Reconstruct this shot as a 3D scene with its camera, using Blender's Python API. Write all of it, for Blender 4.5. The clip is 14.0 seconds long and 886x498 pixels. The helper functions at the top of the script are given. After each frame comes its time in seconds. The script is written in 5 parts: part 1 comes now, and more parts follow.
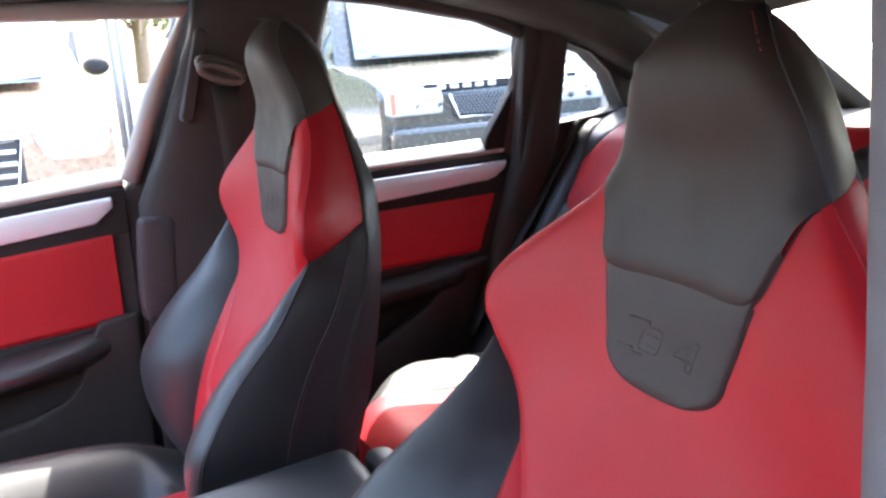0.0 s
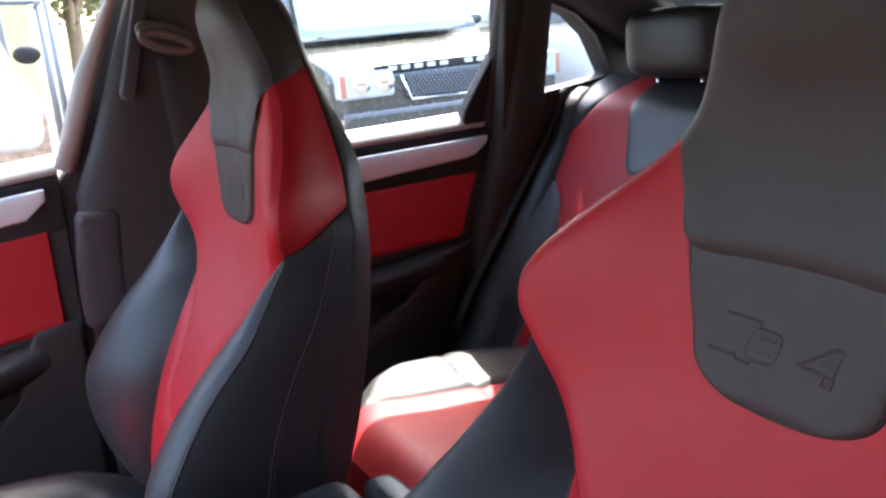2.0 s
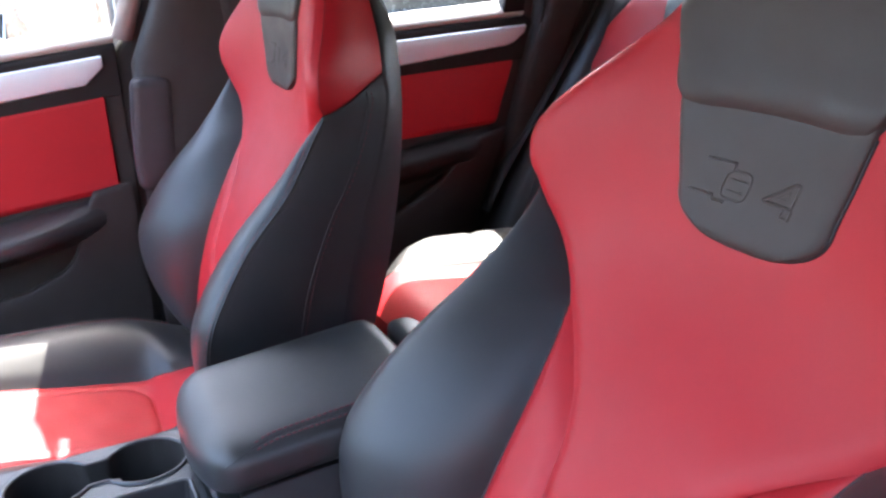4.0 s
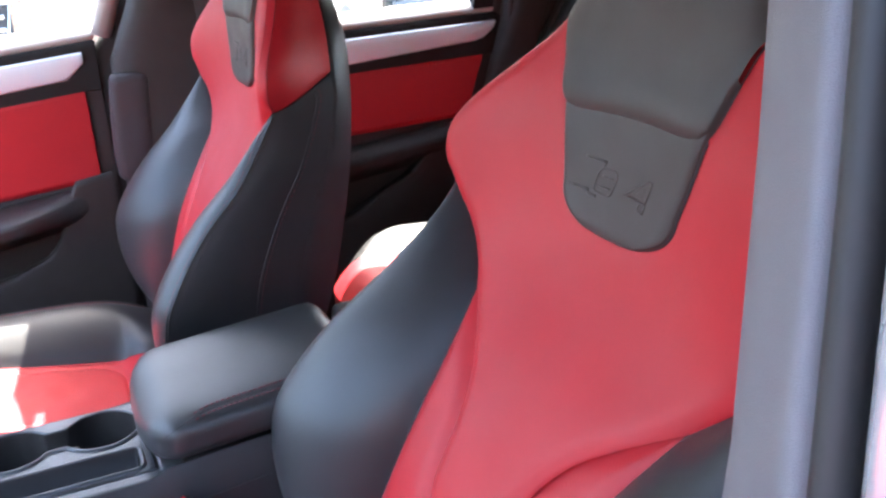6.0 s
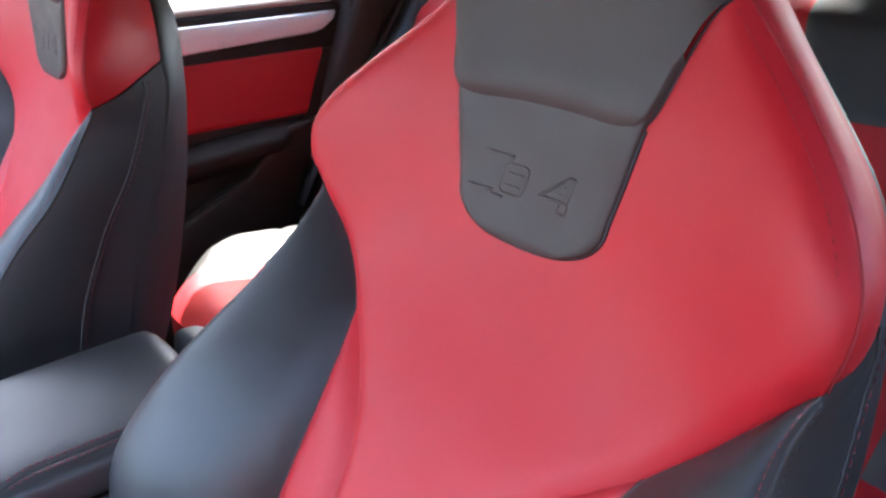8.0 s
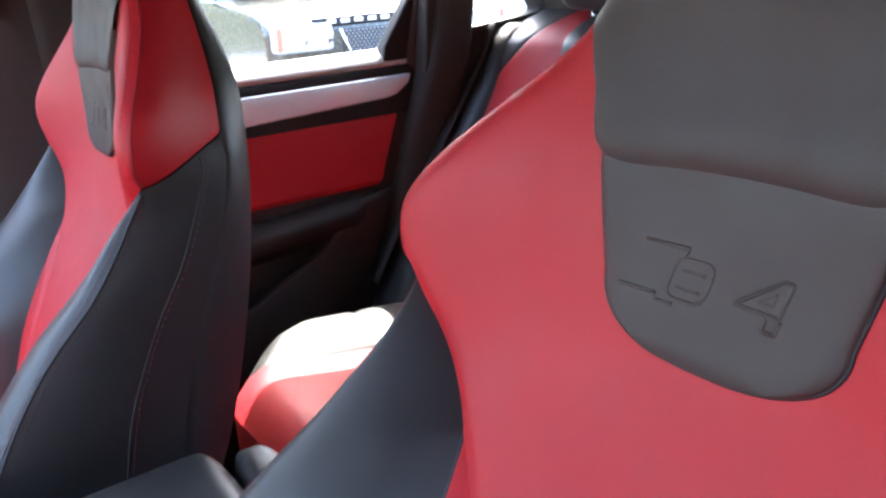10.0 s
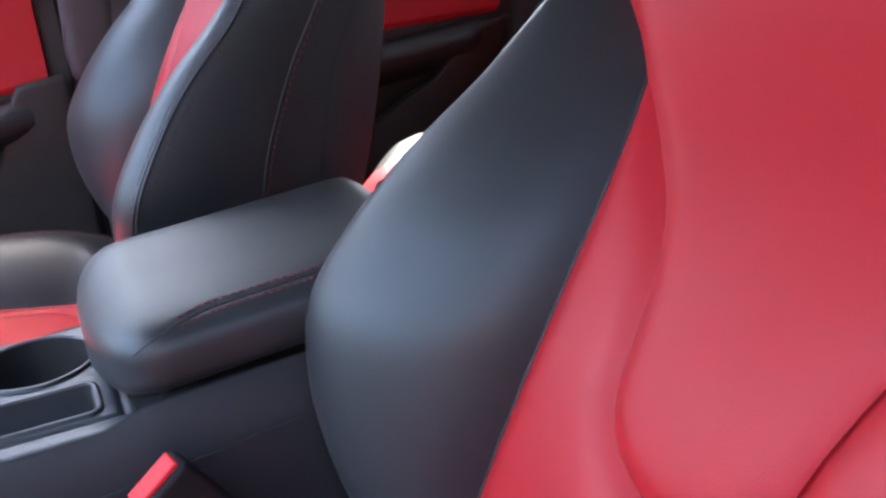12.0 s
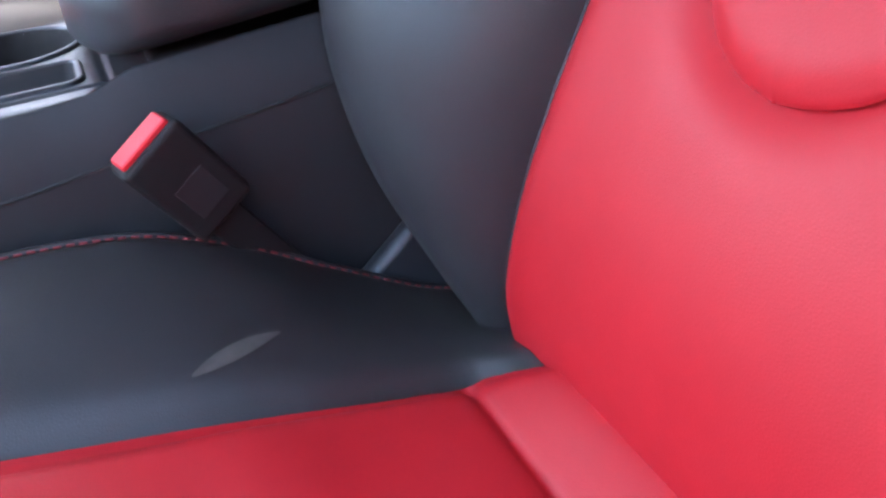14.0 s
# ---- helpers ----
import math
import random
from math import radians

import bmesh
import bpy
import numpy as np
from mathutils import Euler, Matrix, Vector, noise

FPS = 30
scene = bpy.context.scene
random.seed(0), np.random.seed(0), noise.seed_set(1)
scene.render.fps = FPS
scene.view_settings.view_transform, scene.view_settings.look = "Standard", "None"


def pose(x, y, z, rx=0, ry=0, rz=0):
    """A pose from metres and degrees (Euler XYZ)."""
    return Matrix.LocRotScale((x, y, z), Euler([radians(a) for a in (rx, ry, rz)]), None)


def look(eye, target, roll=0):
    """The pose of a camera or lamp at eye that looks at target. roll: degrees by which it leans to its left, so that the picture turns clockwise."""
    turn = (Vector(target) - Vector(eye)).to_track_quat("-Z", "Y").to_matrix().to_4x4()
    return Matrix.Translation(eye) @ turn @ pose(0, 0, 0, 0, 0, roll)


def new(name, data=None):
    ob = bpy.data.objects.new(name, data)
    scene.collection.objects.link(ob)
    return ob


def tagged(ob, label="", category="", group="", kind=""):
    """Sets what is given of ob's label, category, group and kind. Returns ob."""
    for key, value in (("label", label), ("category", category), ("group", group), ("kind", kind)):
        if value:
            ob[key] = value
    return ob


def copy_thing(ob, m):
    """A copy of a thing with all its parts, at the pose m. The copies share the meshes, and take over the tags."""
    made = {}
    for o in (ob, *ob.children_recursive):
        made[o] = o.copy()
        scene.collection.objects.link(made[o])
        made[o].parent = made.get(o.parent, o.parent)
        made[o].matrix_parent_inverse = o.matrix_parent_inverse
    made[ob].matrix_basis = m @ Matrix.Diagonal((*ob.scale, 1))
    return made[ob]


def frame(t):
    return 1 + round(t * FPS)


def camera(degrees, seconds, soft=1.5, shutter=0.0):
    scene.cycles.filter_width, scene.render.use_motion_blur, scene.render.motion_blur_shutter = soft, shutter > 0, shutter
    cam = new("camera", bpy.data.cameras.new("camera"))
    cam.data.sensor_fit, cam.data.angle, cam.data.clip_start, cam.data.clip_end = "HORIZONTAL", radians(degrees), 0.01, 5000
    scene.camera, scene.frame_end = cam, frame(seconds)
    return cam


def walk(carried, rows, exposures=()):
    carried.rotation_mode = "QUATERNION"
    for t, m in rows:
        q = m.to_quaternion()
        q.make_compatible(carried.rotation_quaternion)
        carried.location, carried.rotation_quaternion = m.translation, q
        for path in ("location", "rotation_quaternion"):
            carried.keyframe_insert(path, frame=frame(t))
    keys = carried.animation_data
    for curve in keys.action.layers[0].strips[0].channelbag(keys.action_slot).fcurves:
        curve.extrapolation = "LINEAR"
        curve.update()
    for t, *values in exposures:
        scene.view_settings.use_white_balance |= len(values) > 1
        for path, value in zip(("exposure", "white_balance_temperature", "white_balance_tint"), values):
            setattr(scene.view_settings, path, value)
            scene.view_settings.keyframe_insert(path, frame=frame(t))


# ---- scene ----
cam = camera(51.8, 14.0, soft=2.6)
PATH = [
    (0, (0.9050, -0.1209, 1.2615), (-0.8790, 0.6694, 0.8216), -3.75),
    (0.5, (0.8550, -0.0769, 1.2436), (-0.8890, 0.7847, 0.7781), -3.13),
    (1, (0.8080, -0.0731, 1.2491), (-0.8860, 0.8784, 0.7769), -4.23),
    (1.5, (0.7590, -0.0732, 1.2411), (-0.8930, 0.9621, 0.7921), -3.73),
    (2, (0.7210, -0.0992, 1.2274), (-1.0080, 0.7838, 0.7480), -5.09),
    (2.5, (0.7160, -0.1431, 1.2311), (-1.0560, 0.6496, 0.7475), -5.37),
    (3, (0.7260, -0.1600, 1.2253), (-1.0530, 0.6069, 0.7299), -5.52),
    (3.5, (0.7530, -0.1501, 1.1856), (-0.9770, 0.6350, 0.5598), -4.17),
    (3.7, (0.7750, -0.1394, 1.1903), (-0.9470, 0.6434, 0.5396), -3.59),
    (5.8, (0.9120, -0.0718, 1.2207), (-0.8330, 0.6269, 0.5367), -3.18),
    (6, (0.9040, -0.0739, 1.2200), (-0.8260, 0.6583, 0.5305), -3.52),
    (6.5, (0.8710, -0.0741, 1.2110), (-0.8080, 0.7506, 0.5033), -3.35),
    (7, (0.8430, -0.0560, 1.1955), (-0.7750, 0.8621, 0.4613), -5.24),
    (7.5, (0.8230, -0.0686, 1.1991), (-0.7620, 0.9457, 0.5219), -1.86),
    (8, (0.7860, -0.0587, 1.1898), (-0.7590, 0.9995, 0.4866), -1.74),
    (8.2, (0.7690, -0.0452, 1.1930), (-0.7890, 1.0184, 0.5305), -1.21),
    (10.3, (0.6270, 0.0017, 1.1505), (-1.0410, 0.9546, 0.5974), -4.46),
    (10.5, (0.6230, 0.0029, 1.1373), (-1.0570, 0.9279, 0.5707), -4.33),
    (11, (0.6190, -0.0218, 1.0871), (-1.0770, 0.8449, 0.4767), -3.29),
    (11.5, (0.6240, -0.0508, 1.0435), (-1.0770, 0.7774, 0.3928), -4.00),
    (12, (0.6170, -0.0587, 1.0062), (-1.0880, 0.7083, 0.2970), -4.97),
    (12.5, (0.6030, -0.0573, 0.9707), (-1.0920, 0.6734, 0.2007), -6.41),
    (13, (0.5930, -0.0514, 0.9235), (-1.0730, 0.6175, 0.0437), -7.17),
    (13.5, (0.5870, -0.0528, 0.8975), (-1.0590, 0.5803, -0.0472), -7.44),
    (14, (0.5750, -0.0482, 0.8787), (-1.0540, 0.5392, -0.1215), -7.44),
]
GAIN = 3.3
walk(cam, [(t, look(eye, target, roll)) for t, eye, target, roll in PATH],
     exposures=[(t, GAIN + stops) for t, stops in ((0.0, 0.7), (0.8, 0.48), (1.5, 0.28), (2.2, 0.25), (3.0, 0.55), (6.0, 0.98), (8.2, 1.08), (10.5, 0.82), (11.5, 0.78), (12.5, 0.88), (13.2, 1.02), (14.0, 1.2))])

# ---- light: a high sun from the passenger side, a clear sky ----
SUN = Vector((-0.62, 0.45, 1.0)).normalized()
world = bpy.data.worlds.new("sky")
scene.world = world
world.use_nodes = True
wt = world.node_tree
sky = wt.nodes.new("ShaderNodeTexSky")
sky.sky_type, sky.sun_disc = "NISHITA", False
sky.sun_elevation = math.asin(SUN.z)
sky.sun_rotation = math.atan2(SUN.x, SUN.y)
sky.dust_density, sky.ozone_density = 3.0, 1.0
wt.links.new(sky.outputs["Color"], wt.nodes["Background"].inputs["Color"])
wt.nodes["Background"].inputs["Strength"].default_value = 0.15
sun = new("sun", bpy.data.lights.new("sun", "SUN"))
sun.data.energy, sun.data.angle, sun.data.color = 3.2, radians(0.53), (1.0, 0.95, 0.87)
sun.matrix_world = look(SUN * 20, (0, 0, 0))


# ---- materials ----
def material(name, color, rough=0.5, metal=0.0, vary=0.12, vary_scale=9.0, grain=0.0, grain_scale=700.0,
             spec=0.5, wear=0.0, coat=0.0, sheen=0.0, gloss=0.06):
    """A surface with slow colour drift, fine relief and uneven gloss."""
    m = bpy.data.materials.new(name)
    m.use_nodes = True
    t = m.node_tree
    b = t.nodes["Principled BSDF"]
    co = t.nodes.new("ShaderNodeTexCoord")
    n1 = t.nodes.new("ShaderNodeTexNoise")
    n1.inputs["Scale"].default_value, n1.inputs["Detail"].default_value = vary_scale, 6.0
    t.links.new(co.outputs["Object"], n1.inputs["Vector"])
    mix = t.nodes.new("ShaderNodeMix")
    mix.data_type = "RGBA"
    c = Vector(color)
    mix.inputs[6].default_value = (*(c * (1 - vary)), 1)
    mix.inputs[7].default_value = (*[min(1.0, v) for v in c * (1 + vary)], 1)
    t.links.new(n1.outputs["Fac"], mix.inputs[0])
    t.links.new(mix.outputs[2], b.inputs["Base Color"])
    ramp = t.nodes.new("ShaderNodeMapRange")
    ramp.inputs["From Min"].default_value, ramp.inputs["From Max"].default_value = 0.3, 0.7
    ramp.inputs["To Min"].default_value, ramp.inputs["To Max"].default_value = max(0.02, rough - gloss - wear), min(1.0, rough + gloss + wear)
    n2 = t.nodes.new("ShaderNodeTexNoise")
    n2.inputs["Scale"].default_value, n2.inputs["Detail"].default_value = vary_scale * 3.1, 5.0
    t.links.new(co.outputs["Object"], n2.inputs["Vector"])
    t.links.new(n2.outputs["Fac"], ramp.inputs["Value"])
    t.links.new(ramp.outputs["Result"], b.inputs["Roughness"])
    b.inputs["Metallic"].default_value = metal
    b.inputs["Specular IOR Level"].default_value = spec
    b.inputs["Coat Weight"].default_value = coat
    b.inputs["Coat Roughness"].default_value = 0.05
    b.inputs["Sheen Weight"].default_value, b.inputs["Sheen Roughness"].default_value = sheen, 0.45
    if grain:
        v = t.nodes.new("ShaderNodeTexVoronoi")
        v.inputs["Scale"].default_value = grain_scale
        v.feature = "DISTANCE_TO_EDGE"
        t.links.new(co.outputs["Object"], v.inputs["Vector"])
        n3 = t.nodes.new("ShaderNodeTexNoise")
        n3.inputs["Scale"].default_value, n3.inputs["Detail"].default_value = 28.0, 4.0
        t.links.new(co.outputs["Object"], n3.inputs["Vector"])
        add = t.nodes.new("ShaderNodeMath")
        add.operation = "MULTIPLY_ADD"
        add.inputs[1].default_value = 0.35
        t.links.new(v.outputs["Distance"], add.inputs[0])
        t.links.new(n3.outputs["Fac"], add.inputs[2])
        bump = t.nodes.new("ShaderNodeBump")
        bump.inputs["Strength"].default_value, bump.inputs["Distance"].default_value = grain, 0.003
        t.links.new(add.outputs[0], bump.inputs["Height"])
        t.links.new(bump.outputs["Normal"], b.inputs["Normal"])
    return m


RED = material("red_leather", (0.37, 0.006, 0.012), 0.57, grain=0.08, vary=0.10, spec=0.40, gloss=0.03)
BLACK = material("black_leather", (0.022, 0.022, 0.023), 0.44, grain=0.10, vary=0.18, spec=0.48, gloss=0.02)
GREY = material("anthracite_leather", (0.040, 0.031, 0.027), 0.50, grain=0.12, vary=0.12, spec=0.35)
STREAK = material("streak_leather", (0.062, 0.062, 0.056), 0.5, vary=0.3, vary_scale=120)
SHELL = material("black_textile_shell", (0.018, 0.018, 0.02), 0.7, grain=0.3, grain_scale=1500)
THREAD = material("dark_red_thread", (0.22, 0.03, 0.035), 0.7, vary=0.2)
THREAD_DARK = material("plum_thread", (0.13, 0.018, 0.028), 0.75, vary=0.2)
THREAD_RED = material("red_thread", (0.26, 0.010, 0.015), 0.7, vary=0.2)
THREAD_BLACK = material("charcoal_thread", (0.03, 0.03, 0.033), 0.7, vary=0.2)
PLASTIC = material("soft_black_plastic", (0.011, 0.010, 0.010), 0.62, grain=0.4, grain_scale=1100, spec=0.28)
PLASTIC_CONSOLE = material("satin_console_plastic", (0.017, 0.017, 0.019), 0.52, grain=0.3, grain_scale=1200, spec=0.36)
PLASTIC_GREY = material("grey_console_plastic", (0.026, 0.029, 0.034), 0.36, grain=0.2, grain_scale=1300)
TRIM_GREY = material("grey_pillar_trim", (0.125, 0.122, 0.13), 0.7, grain=0.3, grain_scale=1500)
# front window frames: this lighter grey has the sun on them painted in
FRAME_SUNLIT = material("sunlit_grey_frame", (0.30, 0.29, 0.28), 0.5, vary=0.08)
PILLAR = material("brown_black_pillar_trim", (0.020, 0.015, 0.014), 0.6, grain=0.4, grain_scale=1100)
ALU = material("brushed_aluminium", (0.72, 0.79, 0.84), 0.5, metal=0.75, vary=0.05)
# sunlight on the sill tops is put into this pale colour
SILL = material("sunlit_window_sill", (0.42, 0.41, 0.38), 0.55, vary=0.1, grain=0.3, grain_scale=1100)
RUBBER = material("black_rubber_seal", (0.012, 0.012, 0.013), 0.6)
PAINT = material("silver_car_paint", (0.62, 0.63, 0.66), 0.25, metal=0.55, coat=1.0, vary=0.03)
LINING = material("dark_roof_lining", (0.028, 0.025, 0.023), 0.9, grain=0.5, grain_scale=1500, vary=0.15)
CARPET = material("black_carpet", (0.010, 0.009, 0.009), 0.95, grain=0.8, grain_scale=600, vary=0.3)
BRONZE = material("bronze_satin_plastic", (0.085, 0.070, 0.062), 0.35, vary=0.08)
PANEL = material("plum_grey_trim", (0.034, 0.025, 0.028), 0.55, grain=0.4, grain_scale=1100)
WEBBING = material("seat_belt_webbing", (0.013, 0.011, 0.011), 0.65, grain=0.4, grain_scale=1800)
BUTTON = material("red_release_button", (0.55, 0.012, 0.020), 0.5, spec=0.25, vary=0.03)
CHROME = material("chrome", (0.8, 0.8, 0.82), 0.12, metal=1.0, vary=0.03)


def glass_material(name, tint, rough=0.0):
    m = bpy.data.materials.new(name)
    m.use_nodes = True
    b = m.node_tree.nodes["Principled BSDF"]
    b.inputs["Base Color"].default_value = (*tint, 1)
    b.inputs["Transmission Weight"].default_value = 1.0
    b.inputs["Roughness"].default_value = rough
    b.inputs["IOR"].default_value = 1.03
    return m


GLASS = glass_material("clear_glass", (0.96, 0.98, 0.97))


# ---- mesh tools ----
def mesh_object(name, bm, mat, smooth=True):
    bmesh.ops.recalc_face_normals(bm, faces=bm.faces)
    me = bpy.data.meshes.new(name)
    bm.to_mesh(me)
    bm.free()
    for p in me.polygons:
        p.use_smooth = smooth
    me.materials.append(mat)
    return new(name, me)


def part(name, bm, mat, parent, label="", smooth=True, thick=0.0, bevel=0.0):
    """One mesh object under a thing or under a part."""
    ob = mesh_object(name, bm, mat, smooth)
    if parent is not None:
        ob.parent = parent
    if label:
        ob["label"] = label
    if thick:
        md = ob.modifiers.new("thickness", "SOLIDIFY")
        md.thickness, md.offset = thick, -1.0
    if bevel:
        md = ob.modifiers.new("edge", "BEVEL")
        md.width, md.segments, md.limit_method, md.angle_limit = bevel, 3, "ANGLE", radians(35)
        ob.data.shade_smooth()
        wn = ob.modifiers.new("normals", "WEIGHTED_NORMAL")
        wn.keep_sharp = True
    return ob


def empty(name, at, label, category, group="", kind=""):
    ob = new(name)
    ob.location = at
    return tagged(ob, label, category, group, kind)


def grid(bm, fn, ss, ts, close=False):
    """A sheet of quads: fn(s, t) gives the place."""
    rows = [[bm.verts.new(fn(s, t)) for t in ts] for s in ss]
    n = len(ts)
    for a, b in zip(rows, rows[1:]):
        for j in range(n if close else n - 1):
            k = (j + 1) % n
            try:
                bm.faces.new((a[j], a[k], b[k], b[j]))
            except ValueError:
                pass
    return rows


def box(bm, x0, x1, y0, y1, z0, z1, turn=None):
    m = Matrix.Translation(((x0 + x1) / 2, (y0 + y1) / 2, (z0 + z1) / 2)) @ Matrix.Diagonal((x1 - x0, y1 - y0, z1 - z0, 1))
    bmesh.ops.create_cube(bm, size=1.0, matrix=(turn @ m if turn else m))
    return bm


def loft(bm, loops, cap=True):
    """Skin a row of equal loops of places."""
    rows = [[bm.verts.new(p) for p in lp] for lp in loops]
    n = len(rows[0])
    for a, b in zip(rows, rows[1:]):
        for j in range(n):
            k = (j + 1) % n
            bm.faces.new((a[j], a[k], b[k], b[j]))
    if cap:
        bm.faces.new(rows[0])
        bm.faces.new(rows[-1])
    return rows


def curve_of(*pts):
    """A smooth function through pairs (z, value)."""
    zs, vs = [p[0] for p in pts], [p[1] for p in pts]
    X = np.linspace(zs[0], zs[-1], 600)
    # cubic pieces whose slopes never overshoot
    dz, dv = np.diff(zs), np.diff(vs)
    s = dv / dz
    m = np.r_[s[0], [0.0 if a * b <= 0 else 2 * a * b / (a + b) for a, b in zip(s, s[1:])], s[-1]]
    i = np.clip(np.searchsorted(zs, X, side="right") - 1, 0, len(s) - 1)
    t, h = (X - np.array(zs)[i]) / dz[i], dz[i]
    Y = (2 * t ** 3 - 3 * t ** 2 + 1) * np.array(vs)[i] + (t ** 3 - 2 * t ** 2 + t) * h * m[i] + (3 * t ** 2 - 2 * t ** 3) * np.array(vs)[i + 1] + (t ** 3 - t ** 2) * h * m[i + 1]
    w = 15
    pad = np.r_[2 * Y[0] - Y[w:0:-1], Y, 2 * Y[-1] - Y[-2:-w - 2:-1]]
    k = np.hanning(2 * w + 1)
    Y = np.convolve(pad, k / k.sum(), "valid")
    return lambda z: float(np.interp(z, X, Y))


def line_of(*pts):
    zs, vs = [p[0] for p in pts], [p[1] for p in pts]
    return lambda z: float(np.interp(z, zs, vs))


def tube(bm, pts, r, n=6):
    """A thin round cord along places."""
    pts = [Vector(p) for p in pts]
    loops = []
    for i, p in enumerate(pts):
        d = (pts[min(i + 1, len(pts) - 1)] - pts[max(i - 1, 0)]).normalized()
        a = d.orthogonal().normalized()
        if loops:
            a = (last - d * last.dot(d)).normalized()
        last = a
        b = d.cross(a)
        loops.append([p + (a * math.cos(q) + b * math.sin(q)) * r for q in np.linspace(0, 2 * math.pi, n, endpoint=False)])
    loft(bm, loops)


def stitches(bm, pts, step=0.006, length=0.004, r=0.00045, lift=(0, 0, 0)):
    """Single stitches along a row of places."""
    pts = [Vector(p) + Vector(lift) for p in pts]
    acc, left = 0.0, 0.0
    for a, b in zip(pts, pts[1:]):
        seg = (b - a).length
        if seg < 1e-7:
            continue
        d = (b - a) / seg
        s = left
        while s + length < seg:
            tube(bm, [a + d * s, a + d * (s + length)], r, 4)
            s += step
        left = max(0.0, s - seg)


# ---- front seat ----
Y_BACK = curve_of((0.50, 0.12), (0.60, 0.101), (0.64, 0.095), (0.68, 0.102), (0.72, 0.115), (0.76, 0.131), (0.80, 0.150), (0.84, 0.177), (0.88, 0.210), (0.92, 0.245), (0.95, 0.267), (0.99, 0.287), (1.03, 0.298), (1.08, 0.309), (1.13, 0.324), (1.16, 0.327), (1.20, 0.321), (1.25, 0.313), (1.31, 0.309))
HALF = curve_of((0.56, 0.145), (0.60, 0.154), (0.64, 0.1786), (0.68, 0.2007), (0.72, 0.2208), (0.76, 0.239), (0.80, 0.250), (0.84, 0.246), (0.88, 0.238), (0.92, 0.232), (0.945, 0.224), (0.965, 0.220),
                (0.985, 0.223), (1.01, 0.234), (1.03, 0.236), (1.055, 0.223), (1.08, 0.197), (1.11, 0.158), (1.135, 0.126), (1.155, 0.110),
                (1.18, 0.099), (1.21, 0.089), (1.24, 0.081), (1.31, 0.068))
Z_TOP = 1.283
SEAM = curve_of((0.56, 0.142), (0.60, 0.138), (0.64, 0.134), (0.68, 0.129), (0.72, 0.1236), (0.76, 0.1188), (0.80, 0.1160), (0.84, 0.1202), (0.88, 0.1318), (0.912, 0.146))
TONGUE_TOP = curve_of((0.813, 0.054), (0.84, 0.062), (0.862, 0.077), (0.885, 0.105), (0.912, 0.146))
TONGUE_LOW = curve_of((0.0, 0.7665), (0.012, 0.768), (0.028, 0.773), (0.038, 0.779), (0.046, 0.787), (0.051, 0.797))
TONGUE = line_of(*[(TONGUE_LOW(u) + 0.0001 * u, u) for u in np.linspace(0, 0.051, 40)], (0.806, 0.0528), *[(z, TONGUE_TOP(z)) for z in np.linspace(0.813, 0.912, 16)])
SHOULDER = line_of((0.912, 0.146), (0.936, 0.172), (0.964, 0.199), (0.988, 0.2222))
BOLSTER = curve_of((0.56, 0.0), (0.60, 0.003), (0.64, 0.0135), (0.68, 0.036), (0.72, 0.057), (0.76, 0.073), (0.80, 0.0815), (0.84, 0.077), (0.88, 0.067), (0.92, 0.045), (0.95, 0.024), (0.975, 0.008), (0.99, 0.0), (1.31, 0.0))
WING = curve_of((0.60, 0.0), (0.90, 0.0), (0.95, 0.024), (0.99, 0.050), (1.04, 0.058), (1.10, 0.042), (1.15, 0.012), (1.20, 0.0), (1.31, 0.0))
HEAD_EDGE = curve_of((1.072, 0.072), (1.0745, 0.0795), (1.079, 0.0855), (1.087, 0.0905), (1.10, 0.095), (1.115, 0.0995), (1.13, 0.1055), (1.142, 0.113), (1.15, 0.121))


def HEAD(z):
    """Half the headrest pad's width, up to where it takes in the whole head."""
    return min(HEAD_EDGE(min(z, 1.15)), half(z))


PLATE = line_of(*[(0.987 + 0.032 * s, 0.070 * (1 - (1 - s) ** 2.3) ** 0.43) for s in np.linspace(0, 1, 30) ** 2], (1.044, 0.077), (1.075, 0.0845), (1.09, 0.087))


def half(z):
    """Half the backrest's width, closing in a dome at the top."""
    h = HALF(z)
    if z > 1.18:
        q = min(1.0, (z - 1.18) / (Z_TOP - 1.18))
        h *= max(0.02, (1 - q ** 2.6)) ** 0.5
    return h


def _poly(fn, z0, z1, n=60):
    zs = np.linspace(z0, z1, n)
    return [(fn(z), z) for z in zs] + [(-fn(z), z) for z in zs]


def _edge(top, n=420):
    zs = [0.7666 + (top - 0.7666) * q ** 4 for q in np.linspace(0, 1, n)]
    return [(s * TONGUE(z), z) for z in zs for s in (-1, 1)]


GROOVES = np.array(_poly(SEAM, 0.57, 0.912, 400) + _edge(0.912) + _poly(SHOULDER, 0.912, 0.988, 160))

TONGUE_EDGE = np.array(_edge(0.90))


